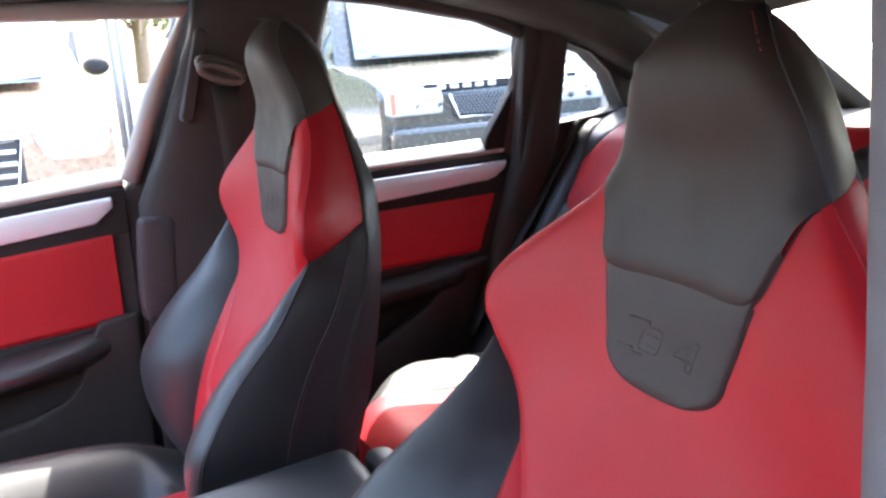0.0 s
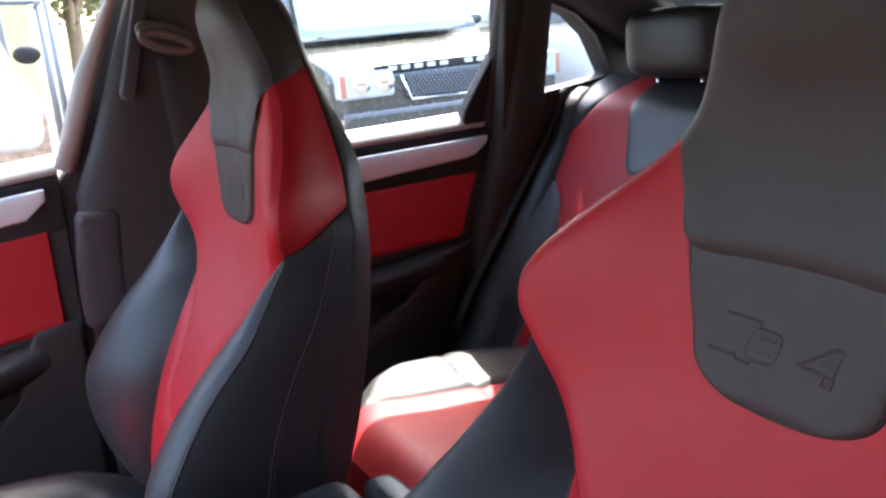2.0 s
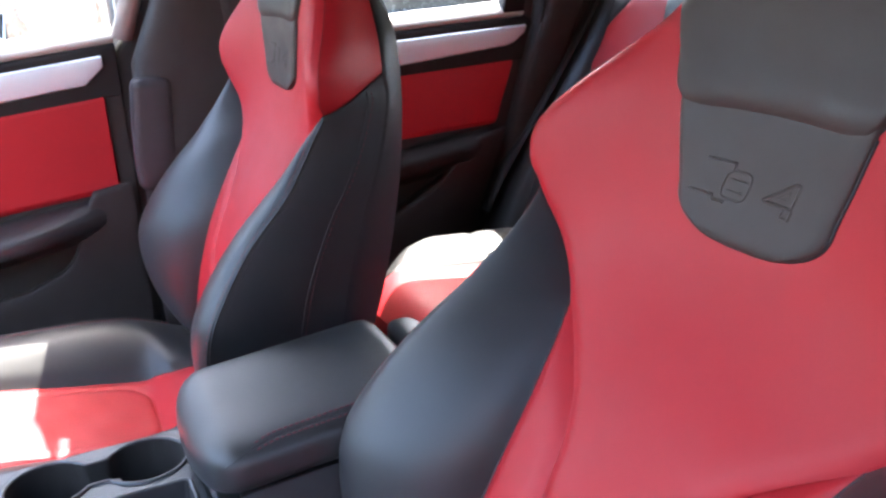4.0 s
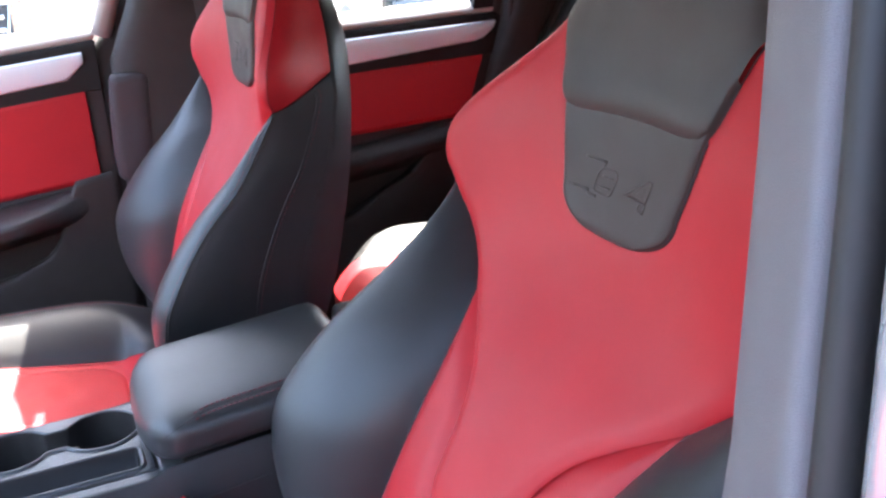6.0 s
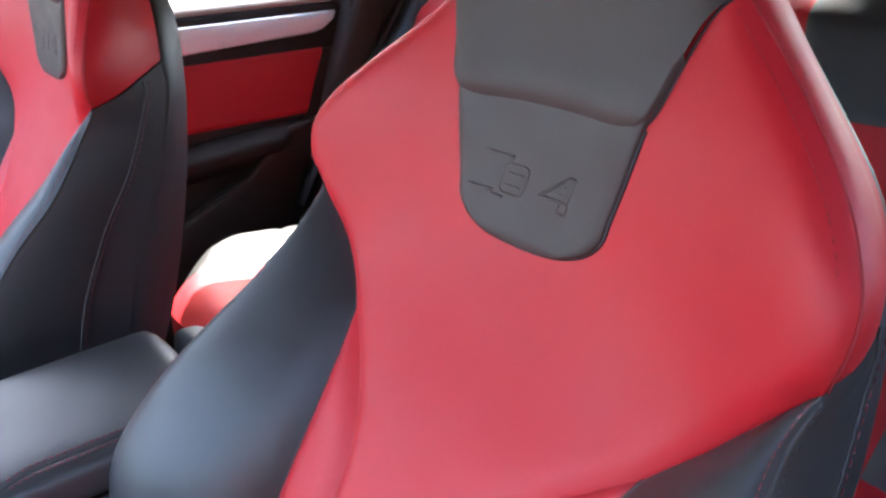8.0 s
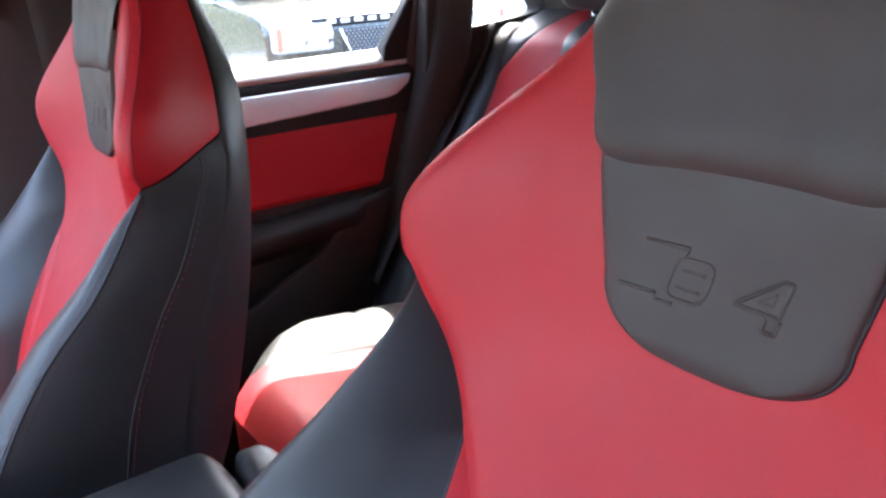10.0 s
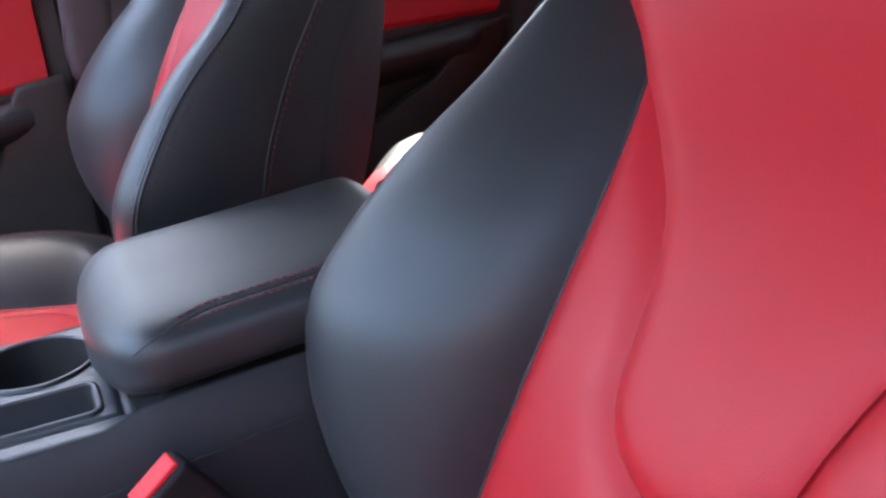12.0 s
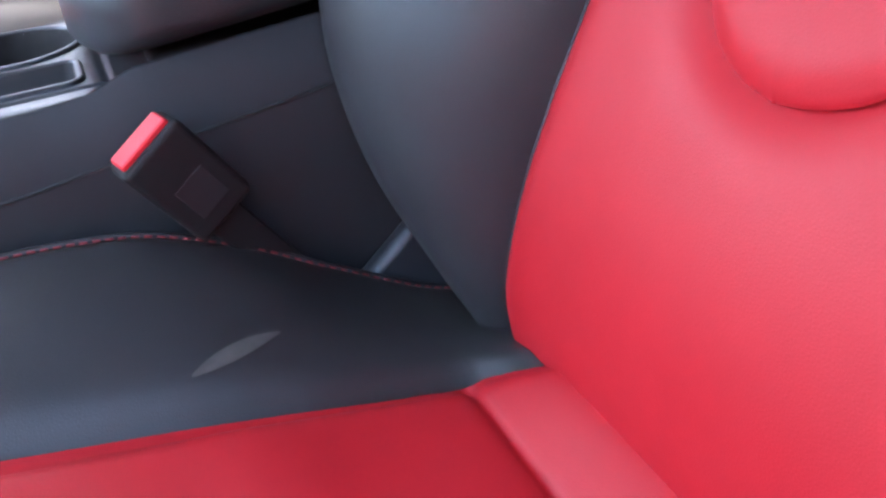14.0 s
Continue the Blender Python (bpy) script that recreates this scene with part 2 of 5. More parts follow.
def front(u, z, groove=True):
    """The seat back's front surface, y at (u, z)."""
    a = abs(u)
    h = half(z)
    p = 0.0
    if z < 0.99:
        # a padded roll between the seam and the outer edge, fullest near the edge
        seam = SEAM(z) if z < 0.912 else SHOULDER(z)
        t = min(1.0, max(0.0, (a - seam) / max(0.004, h - seam)))
        p = (1 - (1 - t / 0.8) ** 2) ** 0.8 if t < 0.8 else 1 - 0.16 * ((t - 0.8) / 0.2) ** 2
    y = Y_BACK(z) - BOLSTER(z) * p - WING(z) * (a / 0.25) ** 2.2
    # soft pad in the small of the back
    y -= 0.008 * math.exp(-((z - 0.72) / 0.06) ** 2 - (u / 0.09) ** 2)
    # the outer rim rolls back
    low = min(1.0, max(0.0, (0.97 - z) / 0.1))
    arm = math.exp(-((z - 1.05) / 0.07) ** 2)
    y += (0.011 + 0.009 * arm) * (1 - low) * math.exp(-max(0.0, h - a) / (0.006 + 0.005 * arm))
    if groove:
        d2 = ((GROOVES - (u, z)) ** 2).sum(1).min()
        y += 0.0055 * math.exp(-d2 / 0.010 ** 2) + 0.003 * math.exp(-math.sqrt(d2) / 0.0022)
    return y


def back_y(z):
    """The rear face of the seat back."""
    b = BACK(z)
    if z > 1.18:
        q = min(1.0, (z - 1.18) / (Z_TOP - 1.18))
        f = Y_BACK(z)
        b = f + (b - f) * max(0.02, (1 - q ** 2.4)) ** 0.5
    return b


BACK = curve_of((0.58, 0.22), (0.66, 0.26), (0.76, 0.303), (0.89, 0.352), (1.0, 0.384), (1.08, 0.398), (1.15, 0.400), (1.22, 0.398), (1.31, 0.405))
REAR_HALF = curve_of((0.56, 0.15), (0.64, 0.180), (0.72, 0.208), (0.80, 0.218), (0.88, 0.217), (0.95, 0.210), (1.0, 0.200), (1.04, 0.187), (1.08, 0.154), (1.12, 0.118), (1.16, 0.090), (1.20, 0.078), (1.31, 0.056))


def roll(k):
    """A padded edge: upright at its foot, level after one length."""
    return (1 - (1 - min(1.0, max(0.0, k))) ** 2.2) ** 0.5


def head_front(u, z):
    """The headrest pad, which stands out over the panel below it."""
    h = HEAD(z)
    d = max(0.0, h - abs(u)) + 0.2 * max(0.0, z - 1.105)
    q = min(1.0, max(0.0, (z - 1.15) / 0.12))
    rim = 1 - (abs(u) / max(0.02, half(z))) ** 4 * min(1.0, max(0.0, (z - 1.08) / 0.07))
    foot = z - 1.072 + 0.004 * (u / 0.085) ** 2
    y = front(u, z, False) - 0.010 * roll(foot / 0.022) * (0.35 + 0.65 * roll(d / 0.030)) * (1 - 0.5 * q) * rim + 0.004 * (1 - q) * (d < 0.002)
    y += 0.004 * (abs(u) / max(0.03, half(z))) ** 3 * min(1.0, max(0.0, (z - 1.146) / 0.05))
    if z > 1.2:
        y += 0.045 * ((z - 1.2) / (Z_TOP - 1.2)) ** 3
    return y


def side_place(sgn, z, t, y0, y1):
    """A place on the seat's flank: t runs from the front crease to the rear."""
    h = half(z)
    k = min(1.0, h / 0.10)
    rear = min(REAR_HALF(z), 1.0) * (h / HALF(z))
    w = min(1.0, t / 0.8)
    x = h + (rear - h) * w * w * (3 - 2 * w) + k * (0.005 * math.sin(math.pi * min(1.0, t * 1.1)) - 0.022 * max(0.0, (t - 0.7) / 0.3) ** 2)
    return Vector((sgn * x, y0 + (y1 - y0) * t, z))


def edge_y(z):
    return head_front(half(z), z) if z > 1.146 else front(half(z), z)


def zrow(a, b, n):
    return np.linspace(a, b, n)


def symmetric(fn, zs, n, y_of):
    bm = bmesh.new()
    grid(bm, lambda z, t: (fn(z) * t, y_of(fn(z) * t, z), z), zs, [math.sin(q) for q in np.linspace(-math.pi / 2, math.pi / 2, n)])
    return bm


def badge(parent):
    """Raised plain outlines on the small panel: two bars, a slanted block and a wedge."""
    def ridge_line(pts, r=0.0012):
        bm = bmesh.new()
        run = []
        for (u0, v0), (u1, v1) in zip(pts, pts[1:]):
            for q in np.linspace(0, 1, 7):
                u, z = u0 + (u1 - u0) * q + 0.28 * (v0 + (v1 - v0) * q), 1.028 + v0 + (v1 - v0) * q
                run.append((u, front(u, z, False) - 0.0053, z))
        tube(bm, [p for i, p in enumerate(run) if i == 0 or (Vector(p) - Vector(run[i - 1])).length > 1e-6], r, 6)
        return bm
    def rounded(x0, x1, v0, v1, r):
        return [(cx + r * math.cos(radians(a)), cv + r * math.sin(radians(a))) for cx, cv, s in ((x1 - r, v1 - r, 0), (x0 + r, v1 - r, 90), (x0 + r, v0 + r, 180), (x1 - r, v0 + r, 270)) for a in (s, s + 45, s + 90)]
    for pts in ([(-0.047, 0.0130), (-0.020, 0.0130), (-0.022, 0.0085)], [(-0.053, -0.0105), (-0.030, -0.0105), (-0.030, -0.0135), (-0.018, -0.0135)]):
        part("embossed_bar", ridge_line(pts), GREY, parent)
    ring_pts = rounded(-0.025, -0.002, -0.0105, 0.0085, 0.005)
    part("embossed_block", ridge_line(ring_pts + ring_pts[:1]), GREY, parent)
    for v in (0.0030, -0.0050):
        part("embossed_bar", ridge_line([(-0.020, v), (-0.006, v)], 0.0009), GREY, parent)
    part("embossed_wedge", ridge_line([(0.013, -0.0045), (0.033, 0.0105), (0.038, 0.0105), (0.038, -0.0045), (0.013, -0.0045)]), GREY, parent)
    part("embossed_wedge", ridge_line([(0.025, -0.0005), (0.0325, 0.005), (0.0325, -0.0005), (0.025, -0.0005)], 0.0008), GREY, parent)
    part("embossed_bar", ridge_line([(0.032, -0.0055), (0.032, -0.0115), (0.039, -0.0115), (0.039, -0.0055)]), GREY, parent)


def front_seat():
    seat = empty("front_seat", (0, 0, 0), "red and black leather sports seat with built-in headrest", "car seat", "front seats")
    # red centre panel with the tongue that runs down the back
    zs = np.r_[[0.7666 + 0.0334 * (s / 28) ** 2.6 for s in range(29)], zrow(0.803, 0.912, 34), zrow(0.915, 1.1455, 60)]

    def red_half(z):
        return TONGUE(z) if z < 0.912 else min(SHOULDER(z), half(z)) if z < 0.988 else half(z)
    red = part("centre_panel", symmetric(red_half, zs, 61, front), RED, seat, "bright red perforation-free leather centre panel")
    # lower red panel round the tongue
    bm = bmesh.new()
    zl = np.r_[zrow(0.575, 0.75, 36), zrow(0.753, 0.80, 30), zrow(0.803, 0.911, 36)]

    def low(z, t):
        u = t * (SEAM(z) + 0.003)
        y = front(math.copysign(min(abs(u), SEAM(z)), u), z) + 0.0015
        if z > 0.7666 and abs(u) < TONGUE(z):
            y += min(0.004, 0.6 * math.sqrt(((TONGUE_EDGE - (u, z)) ** 2).sum(1).min()))
        y += 0.0018 * math.exp(-((TONGUE_EDGE - (u, z)) ** 2).sum(1).min() / 0.005 ** 2)
        return (u, y, z)
    grid(bm, low, zl, np.linspace(-1, 1, 91))
    part("lumbar_panel", bm, RED, seat)
    # black side bolsters
    for sgn in (-1, 1):
        bm = bmesh.new()

        def bol(z, t, sgn=sgn):
            a = SEAM(z) if z < 0.912 else min(SHOULDER(z), half(z))
            b = half(z)
            u = sgn * (a + (b - a) * t)
            return (u, front(u, z), z)
        grid(bm, bol, np.r_[zrow(0.60, 0.93, 60), zrow(0.934, 0.9875, 16)], np.linspace(0, 1, 34))
        part("side_bolster", bm, BLACK, seat, "black leather side bolster")
    # headrest pad and the small panel below it
    zh = np.r_[zrow(1.072, 1.10, 24), zrow(1.104, 1.25, 40), [1.25 + (Z_TOP - 1.25) * math.sin(q) for q in np.linspace(0.08, math.pi / 2, 16)]]
    part("headrest_pad", symmetric(HEAD, zh, 45, head_front), GREY, seat, "anthracite grey leather headrest pad")

    def plate_y(u, z):
        d = min(PLATE(z) - abs(u), z - 0.987)
        return front(u, z, False) - 0.0058 * roll(d / 0.011) + 0.003 * (d < 0.0005)
    pl = part("badge_panel", symmetric(PLATE, np.r_[[0.987 + 0.033 * q ** 2.4 for q in np.linspace(0, 1, 28)], zrow(1.023, 1.088, 24)], 41, plate_y), GREY, seat, "grey leather panel with an embossed badge")
    badge(pl)
    # dark sewn crease round the small panel
    bm = bmesh.new()
    rim = [(PLATE(z), z) for z in [0.9872 + 0.0318 * q ** 2.4 for q in np.linspace(0, 1, 26)] + list(zrow(1.022, 1.074, 16))]
    tube(bm, [(u, front(u, z, False) - 0.0004, z) for u, z in [(-u, z) for u, z in reversed(rim)] + rim], 0.0011)
    part("panel_crease", bm, RUBBER, seat)
    # a dark cord paints the contact shadow along the pad's edge
    bm = bmesh.new()
    rim = [(u, 1.0725 - 0.004 * (u / 0.085) ** 2) for u in np.linspace(0.0, 0.070, 18)] + [(HEAD(z), z) for z in zrow(1.073, 1.143, 26)]
    tube(bm, [(u, front(u, z, False) + 0.0006, z) for u, z in [(-u, z) for u, z in reversed(rim[1:])] + rim], 0.0012)
    part("pad_shadow_cord", bm, RUBBER, seat)
    # flanks: black below, red at the shoulder, dark round the headrest
    ts = [0.0, 0.03, 0.07, 0.13, 0.2, 0.3, 0.4, 0.5, 0.6, 0.68, 0.75, 0.81, 0.86, 0.9, 0.94, 0.97, 1.0]
    for sgn in (-1, 1):
        for nm, mat, lo, hi, n in (("flank_panel", BLACK, lambda t: 0.58, lambda t: 0.9865 + 0.035 * t ** 1.3, 50),
                                   ("shoulder_flank", RED, lambda t: 0.988 + 0.035 * t ** 1.3, lambda t: 1.1458 + 0.012 * t, 30),
                                   ("headrest_flank", GREY, lambda t: 1.1461 + 0.012 * t, lambda t: Z_TOP, 40)):
            bm = bmesh.new()

            def flank(s, t, lo=lo, hi=hi, sgn=sgn):
                z = lo(t) + (hi(t) - lo(t)) * (math.sin(s * math.pi / 2) if hi(t) > 1.2 else s)
                z = max(z, 0.60)
                p = side_place(sgn, z, t, edge_y(z), back_y(z))
                e = min(s, 1 - s) * (hi(t) - lo(t))
                p.x -= sgn * 0.0035 * math.exp(-e / 0.003)
                return p
            grid(bm, flank, np.linspace(0, 1, n), [q * 0.74 for q in ts])
            part(nm, bm, mat, seat)
    for sgn in (-1, 1):
        bm = bmesh.new()
        grid(bm, lambda z, t, sgn=sgn: side_place(sgn, z, 0.742 + 0.258 * t, edge_y(z), back_y(z)) + Vector((-sgn * 0.003 * math.exp(-t / 0.06), 0, 0)),
             np.r_[zrow(0.60, 1.24, 50), [1.24 + (Z_TOP - 1.24) * math.sin(q) for q in np.linspace(0.08, math.pi / 2, 12)]], np.linspace(0, 1, 12))
        part("rear_welt", bm, BLACK, seat)
    bm = bmesh.new()
    grid(bm, lambda z, t: side_place(1, z, 1.0, 0, back_y(z)) * 1.0 if t == 1 else (half(z) * 0 + t * side_place(1, z, 1.0, 0, back_y(z)).x, back_y(z) + 0.012 * (1 - t * t), z),
         np.r_[zrow(0.60, 1.24, 40), [1.24 + (Z_TOP - 1.24) * math.sin(q) for q in np.linspace(0.08, math.pi / 2, 12)]], np.linspace(-1, 1, 13))
    part("back_shell", bm, SHELL, seat)
    # stitching and piping
    bm, bk, bs, bd = bmesh.new(), bmesh.new(), bmesh.new(), bmesh.new()
    for sgn in (-1, 1):
        zz = zrow(0.66, 0.985, 90)
        stitches(bm, [(sgn * (half(z) - 0.002), front(half(z) - 0.002, z) - 0.0002, z) for z in zz], 0.005, 0.0036, 0.0003)
        stitches(bk, [side_place(sgn, z, 0.06, edge_y(z), back_y(z)) + Vector((sgn * 0.0002, 0, 0)) for z in zz], 0.005, 0.0036, 0.0003)
        zz = zrow(0.985, 1.143, 60)
        stitches(bs, [(sgn * (half(z) - 0.006), front(half(z) - 0.006, z) - 0.0001, z) for z in zz], 0.0046, 0.0034, 0.00036)
        pipe = bmesh.new()
        tube(pipe, [side_place(sgn, z, 0.015, edge_y(z), back_y(z)) for z in zrow(0.99, 1.144, 40)], 0.0009)
        part("shoulder_piping", pipe, THREAD_RED, seat)
        pipe = bmesh.new()
        tube(pipe, [side_place(sgn, z, 0.015, edge_y(z), back_y(z)) for z in zrow(0.64, 0.985, 70)], 0.0016)
        part("bolster_piping", pipe, BLACK, seat)
        zz = zrow(1.165, 1.27, 40)
        stitches(bm, [(sgn * (half(z) - 0.005), head_front(half(z) - 0.005, z) - 0.0002, z) for z in zz], 0.0046, 0.0034, 0.0006)
        tube(bk, [side_place(sgn, z, 0.012, edge_y(z), back_y(z)) for z in zrow(1.147, 1.272, 44)], 0.0013)
        # a raised seam down the flank
        zz = zrow(0.66, 1.00, 60)
        line = [side_place(sgn, z, 0.52 - 0.1 * (1.0 - z), edge_y(z), back_y(z)) + Vector((sgn * 0.0004, 0, 0)) for z in zz]
        tube(bk, line, 0.0011)
        stitches(bd, [p + Vector((sgn * 0.0004, 0.005, 0)) for p in line], 0.006, 0.004)
        tube(bk, [(sgn * SEAM(z), front(SEAM(z), z) + 0.0008, z) for z in zrow(0.60, 0.912, 60)], 0.0012)
    part("shoulder_stitching", bs, THREAD_RED, seat)["kind"] = "stuff"
    part("flank_stitching", bd, THREAD_DARK, seat)["kind"] = "stuff"
    st = part("red_stitching", bm, THREAD, seat, "fine dark red stitching")
    st["kind"] = "stuff"
    st = part("black_stitching", bk, THREAD_BLACK, seat)
    st["kind"] = "stuff"
    # cushion
    cushion(seat)
    return seat


C_MID = curve_of((-0.45, 0.60), (-0.42, 0.655), (-0.35, 0.675), (-0.2, 0.664), (-0.1, 0.645), (0.0, 0.627), (0.045, 0.620), (0.066, 0.618), (0.08, 0.626), (0.10, 0.636), (0.13, 0.64), (0.2, 0.64))
C_RIDGE = curve_of((-0.45, 0.60), (-0.40, 0.66), (-0.30, 0.69), (-0.12, 0.692), (-0.06, 0.686), (-0.01, 0.666), (0.04, 0.634), (0.11, 0.598), (0.2, 0.59))
C_SEAM = line_of((-0.45, 0.135), (-0.12, 0.118), (0.05, 0.108), (0.075, 0.104), (0.10, 0.085), (0.2, 0.08))


C_OUTER = curve_of((-0.45, 0.60), (-0.40, 0.66), (-0.30, 0.69), (-0.12, 0.694), (0.0, 0.690), (0.06, 0.682), (0.12, 0.66), (0.2, 0.63))
INNER = [-1]
PAD_ROUND, PAD_HALF = [0.012], [0.108]


def ridge(u, y):
    """The cushion's side ridge: it dips beside the console."""
    return C_RIDGE(y) if u * INNER[0] > 0 else C_OUTER(y)


def cushion_z(u, y):
    a = abs(u)
    s = C_SEAM(y)
    r = 0.205
    zc, zr = C_MID(y), ridge(u, y)
    if a <= s:
        q = a / s
        z = zc + (zr - zc) * 0.12 * q ** 3
        # soft creases where the leather has been sat on
        w = math.exp(-((y + 0.06) / 0.10) ** 2) * (1 - q ** 4)
        z += w * (0.0012 * math.sin(70 * (y + 0.35 * u) + 1.2 * math.sin(31 * u)) + 0.0005 * math.sin(117 * y - 60 * u))
    else:
        q = min(1.0, (a - s) / (r - s))
        z = zc + (zr - zc) * (0.12 + 0.88 * math.sin(q * math.pi / 2))
        if a > r:
            z = zr - 0.10 * ((a - r) / 0.03) ** 2 * 0.25
    z -= 0.006 * math.exp(-((a - s) / 0.009) ** 2)
    # a sewn-in pad with rounded corners
    r0 = PAD_ROUND[0]
    dx, dy = a - PAD_HALF[0] + r0, abs(y + 0.139) - 0.205 + r0
    pad = math.hypot(max(0.0, dx), max(0.0, dy)) + min(0.0, max(dx, dy)) - r0
    if a < s - 0.002:
        z += 0.002 / (1 + math.exp(min(60.0, max(-60.0, pad / 0.004)))) - 0.005 * math.exp(-abs(pad) / 0.003)
    return z


def cushion(seat):
    ys = np.r_[np.linspace(-0.44, -0.36, 14), np.linspace(-0.35, 0.045, 50), np.linspace(0.048, 0.095, 26), np.linspace(0.10, 0.19, 12)]
    bm = bmesh.new()
    grid(bm, lambda y, t: (C_SEAM(y) * t, y, cushion_z(C_SEAM(y) * t, y)), ys, np.linspace(-1, 1, 49))
    part("cushion_panel", bm, RED, seat, "red leather seat cushion panel")
    for sgn in (-1, 1):
        bm = bmesh.new()

        def bol(y, t, sgn=sgn):
            a = C_SEAM(y)
            if t <= 1:
                u = a + (0.205 - a) * t
                return (sgn * u, y, cushion_z(sgn * u, y))
            q = t - 1
            u = 0.205 + 0.028 * math.sin(q * math.pi / 2)
            return (sgn * u, y, ridge(sgn, y) - 0.16 * q ** 1.6)
        grid(bm, bol, ys, np.r_[np.linspace(0, 1, 26), np.linspace(1.05, 2, 16)])
        part("cushion_bolster", bm, BLACK, seat, "black leather cushion bolster")
        st = bmesh.new()
        pts = [(sgn * 0.205, y, ridge(sgn, y) + 0.0008) for y in np.linspace(-0.38, 0.12, 90)]
        pipe = bmesh.new()
        tube(pipe, [(x + sgn * 0.0035, y, z - 0.001) for x, y, z in pts], 0.0018)
        part("cushion_piping", pipe, BLACK, seat, "black leather piping")
        stitches(st, pts, 0.0046, 0.0035, 0.0007)
        o = part("cushion_stitching", st, THREAD, seat, "dark red stitching along the cushion edge")
        o["kind"] = "stuff"
    bm = bmesh.new()
    box(bm, -0.215, 0.215, -0.42, 0.22, 0.36, 0.56)
    part("seat_base", bm, PLASTIC, seat, bevel=0.02)
    for x in (-0.19, 0.19):
        bm = bmesh.new()
        box(bm, x - 0.02, x + 0.02, -0.40, 0.30, 0.28, 0.36)
        part("seat_rail", bm, PLASTIC, seat, bevel=0.006)
    for sgn in (-1, 1):
        bm = bmesh.new()
        lp = [(sgn * 0.214, 0.035, 0.60), (sgn * 0.214, 0.10, 0.652), (sgn * 0.214, 0.17, 0.64), (sgn * 0.214, 0.18, 0.52), (sgn * 0.214, 0.04, 0.52)]
        loft(bm, [lp, [(x + sgn * 0.016, y, z) for x, y, z in lp]])
        part("hinge_cover", bm, PLASTIC_GREY, seat, "grey plastic hinge cover", bevel=0.006)


driver_seat = front_seat()
INNER[0] = 1
PAD_ROUND[0], PAD_HALF[0] = 0.050, 0.088
passenger_seat = front_seat()
passenger_seat.matrix_world = pose(-0.373, -0.108, 0.026)
INNER[0], PAD_ROUND[0], PAD_HALF[0] = -1, 0.012, 0.108
driver_seat.location = (0.37, 0, 0)
RECLINE = Matrix.Translation((0, 0.29, 1.03)) @ pose(0, 0, 0, 8, 0, 0) @ Matrix.Translation((0, -0.29, -1.03))
tagged(passenger_seat, "red and black leather sports seat with upright back, beside the armrest", "car seat", "front seats")
for o in passenger_seat.children:
    if not o.name.startswith(("cushion", "seat_", "hinge")):
        o.matrix_basis = RECLINE
    else:
        o.matrix_basis = Matrix.Translation((0, 0, -0.050))


# a pale streak on the driver's cushion bolster
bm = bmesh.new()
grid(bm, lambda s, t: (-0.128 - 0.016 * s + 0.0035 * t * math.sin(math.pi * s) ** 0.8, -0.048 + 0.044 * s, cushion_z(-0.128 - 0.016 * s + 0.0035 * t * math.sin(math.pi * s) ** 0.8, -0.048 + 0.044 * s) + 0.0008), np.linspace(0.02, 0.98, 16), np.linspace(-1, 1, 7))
part("pale_streak", bm, STREAK, driver_seat, "pale streak on the black leather")


# ---- centre console with armrest and buckle ----
def superloop(x0, x1, z0, z1, y, r, n=6):
    """A rounded rectangle in the x-z plane at y."""
    pts = []
    for cx, cz, a0 in ((x1 - r, z1 - r, 0), (x0 + r, z1 - r, 90), (x0 + r, z0 + r, 180), (x1 - r, z0 + r, 270)):
        for a in np.linspace(a0, a0 + 90, n):
            pts.append((cx + r * math.cos(radians(a)), y, cz + r * math.sin(radians(a))))
    return pts


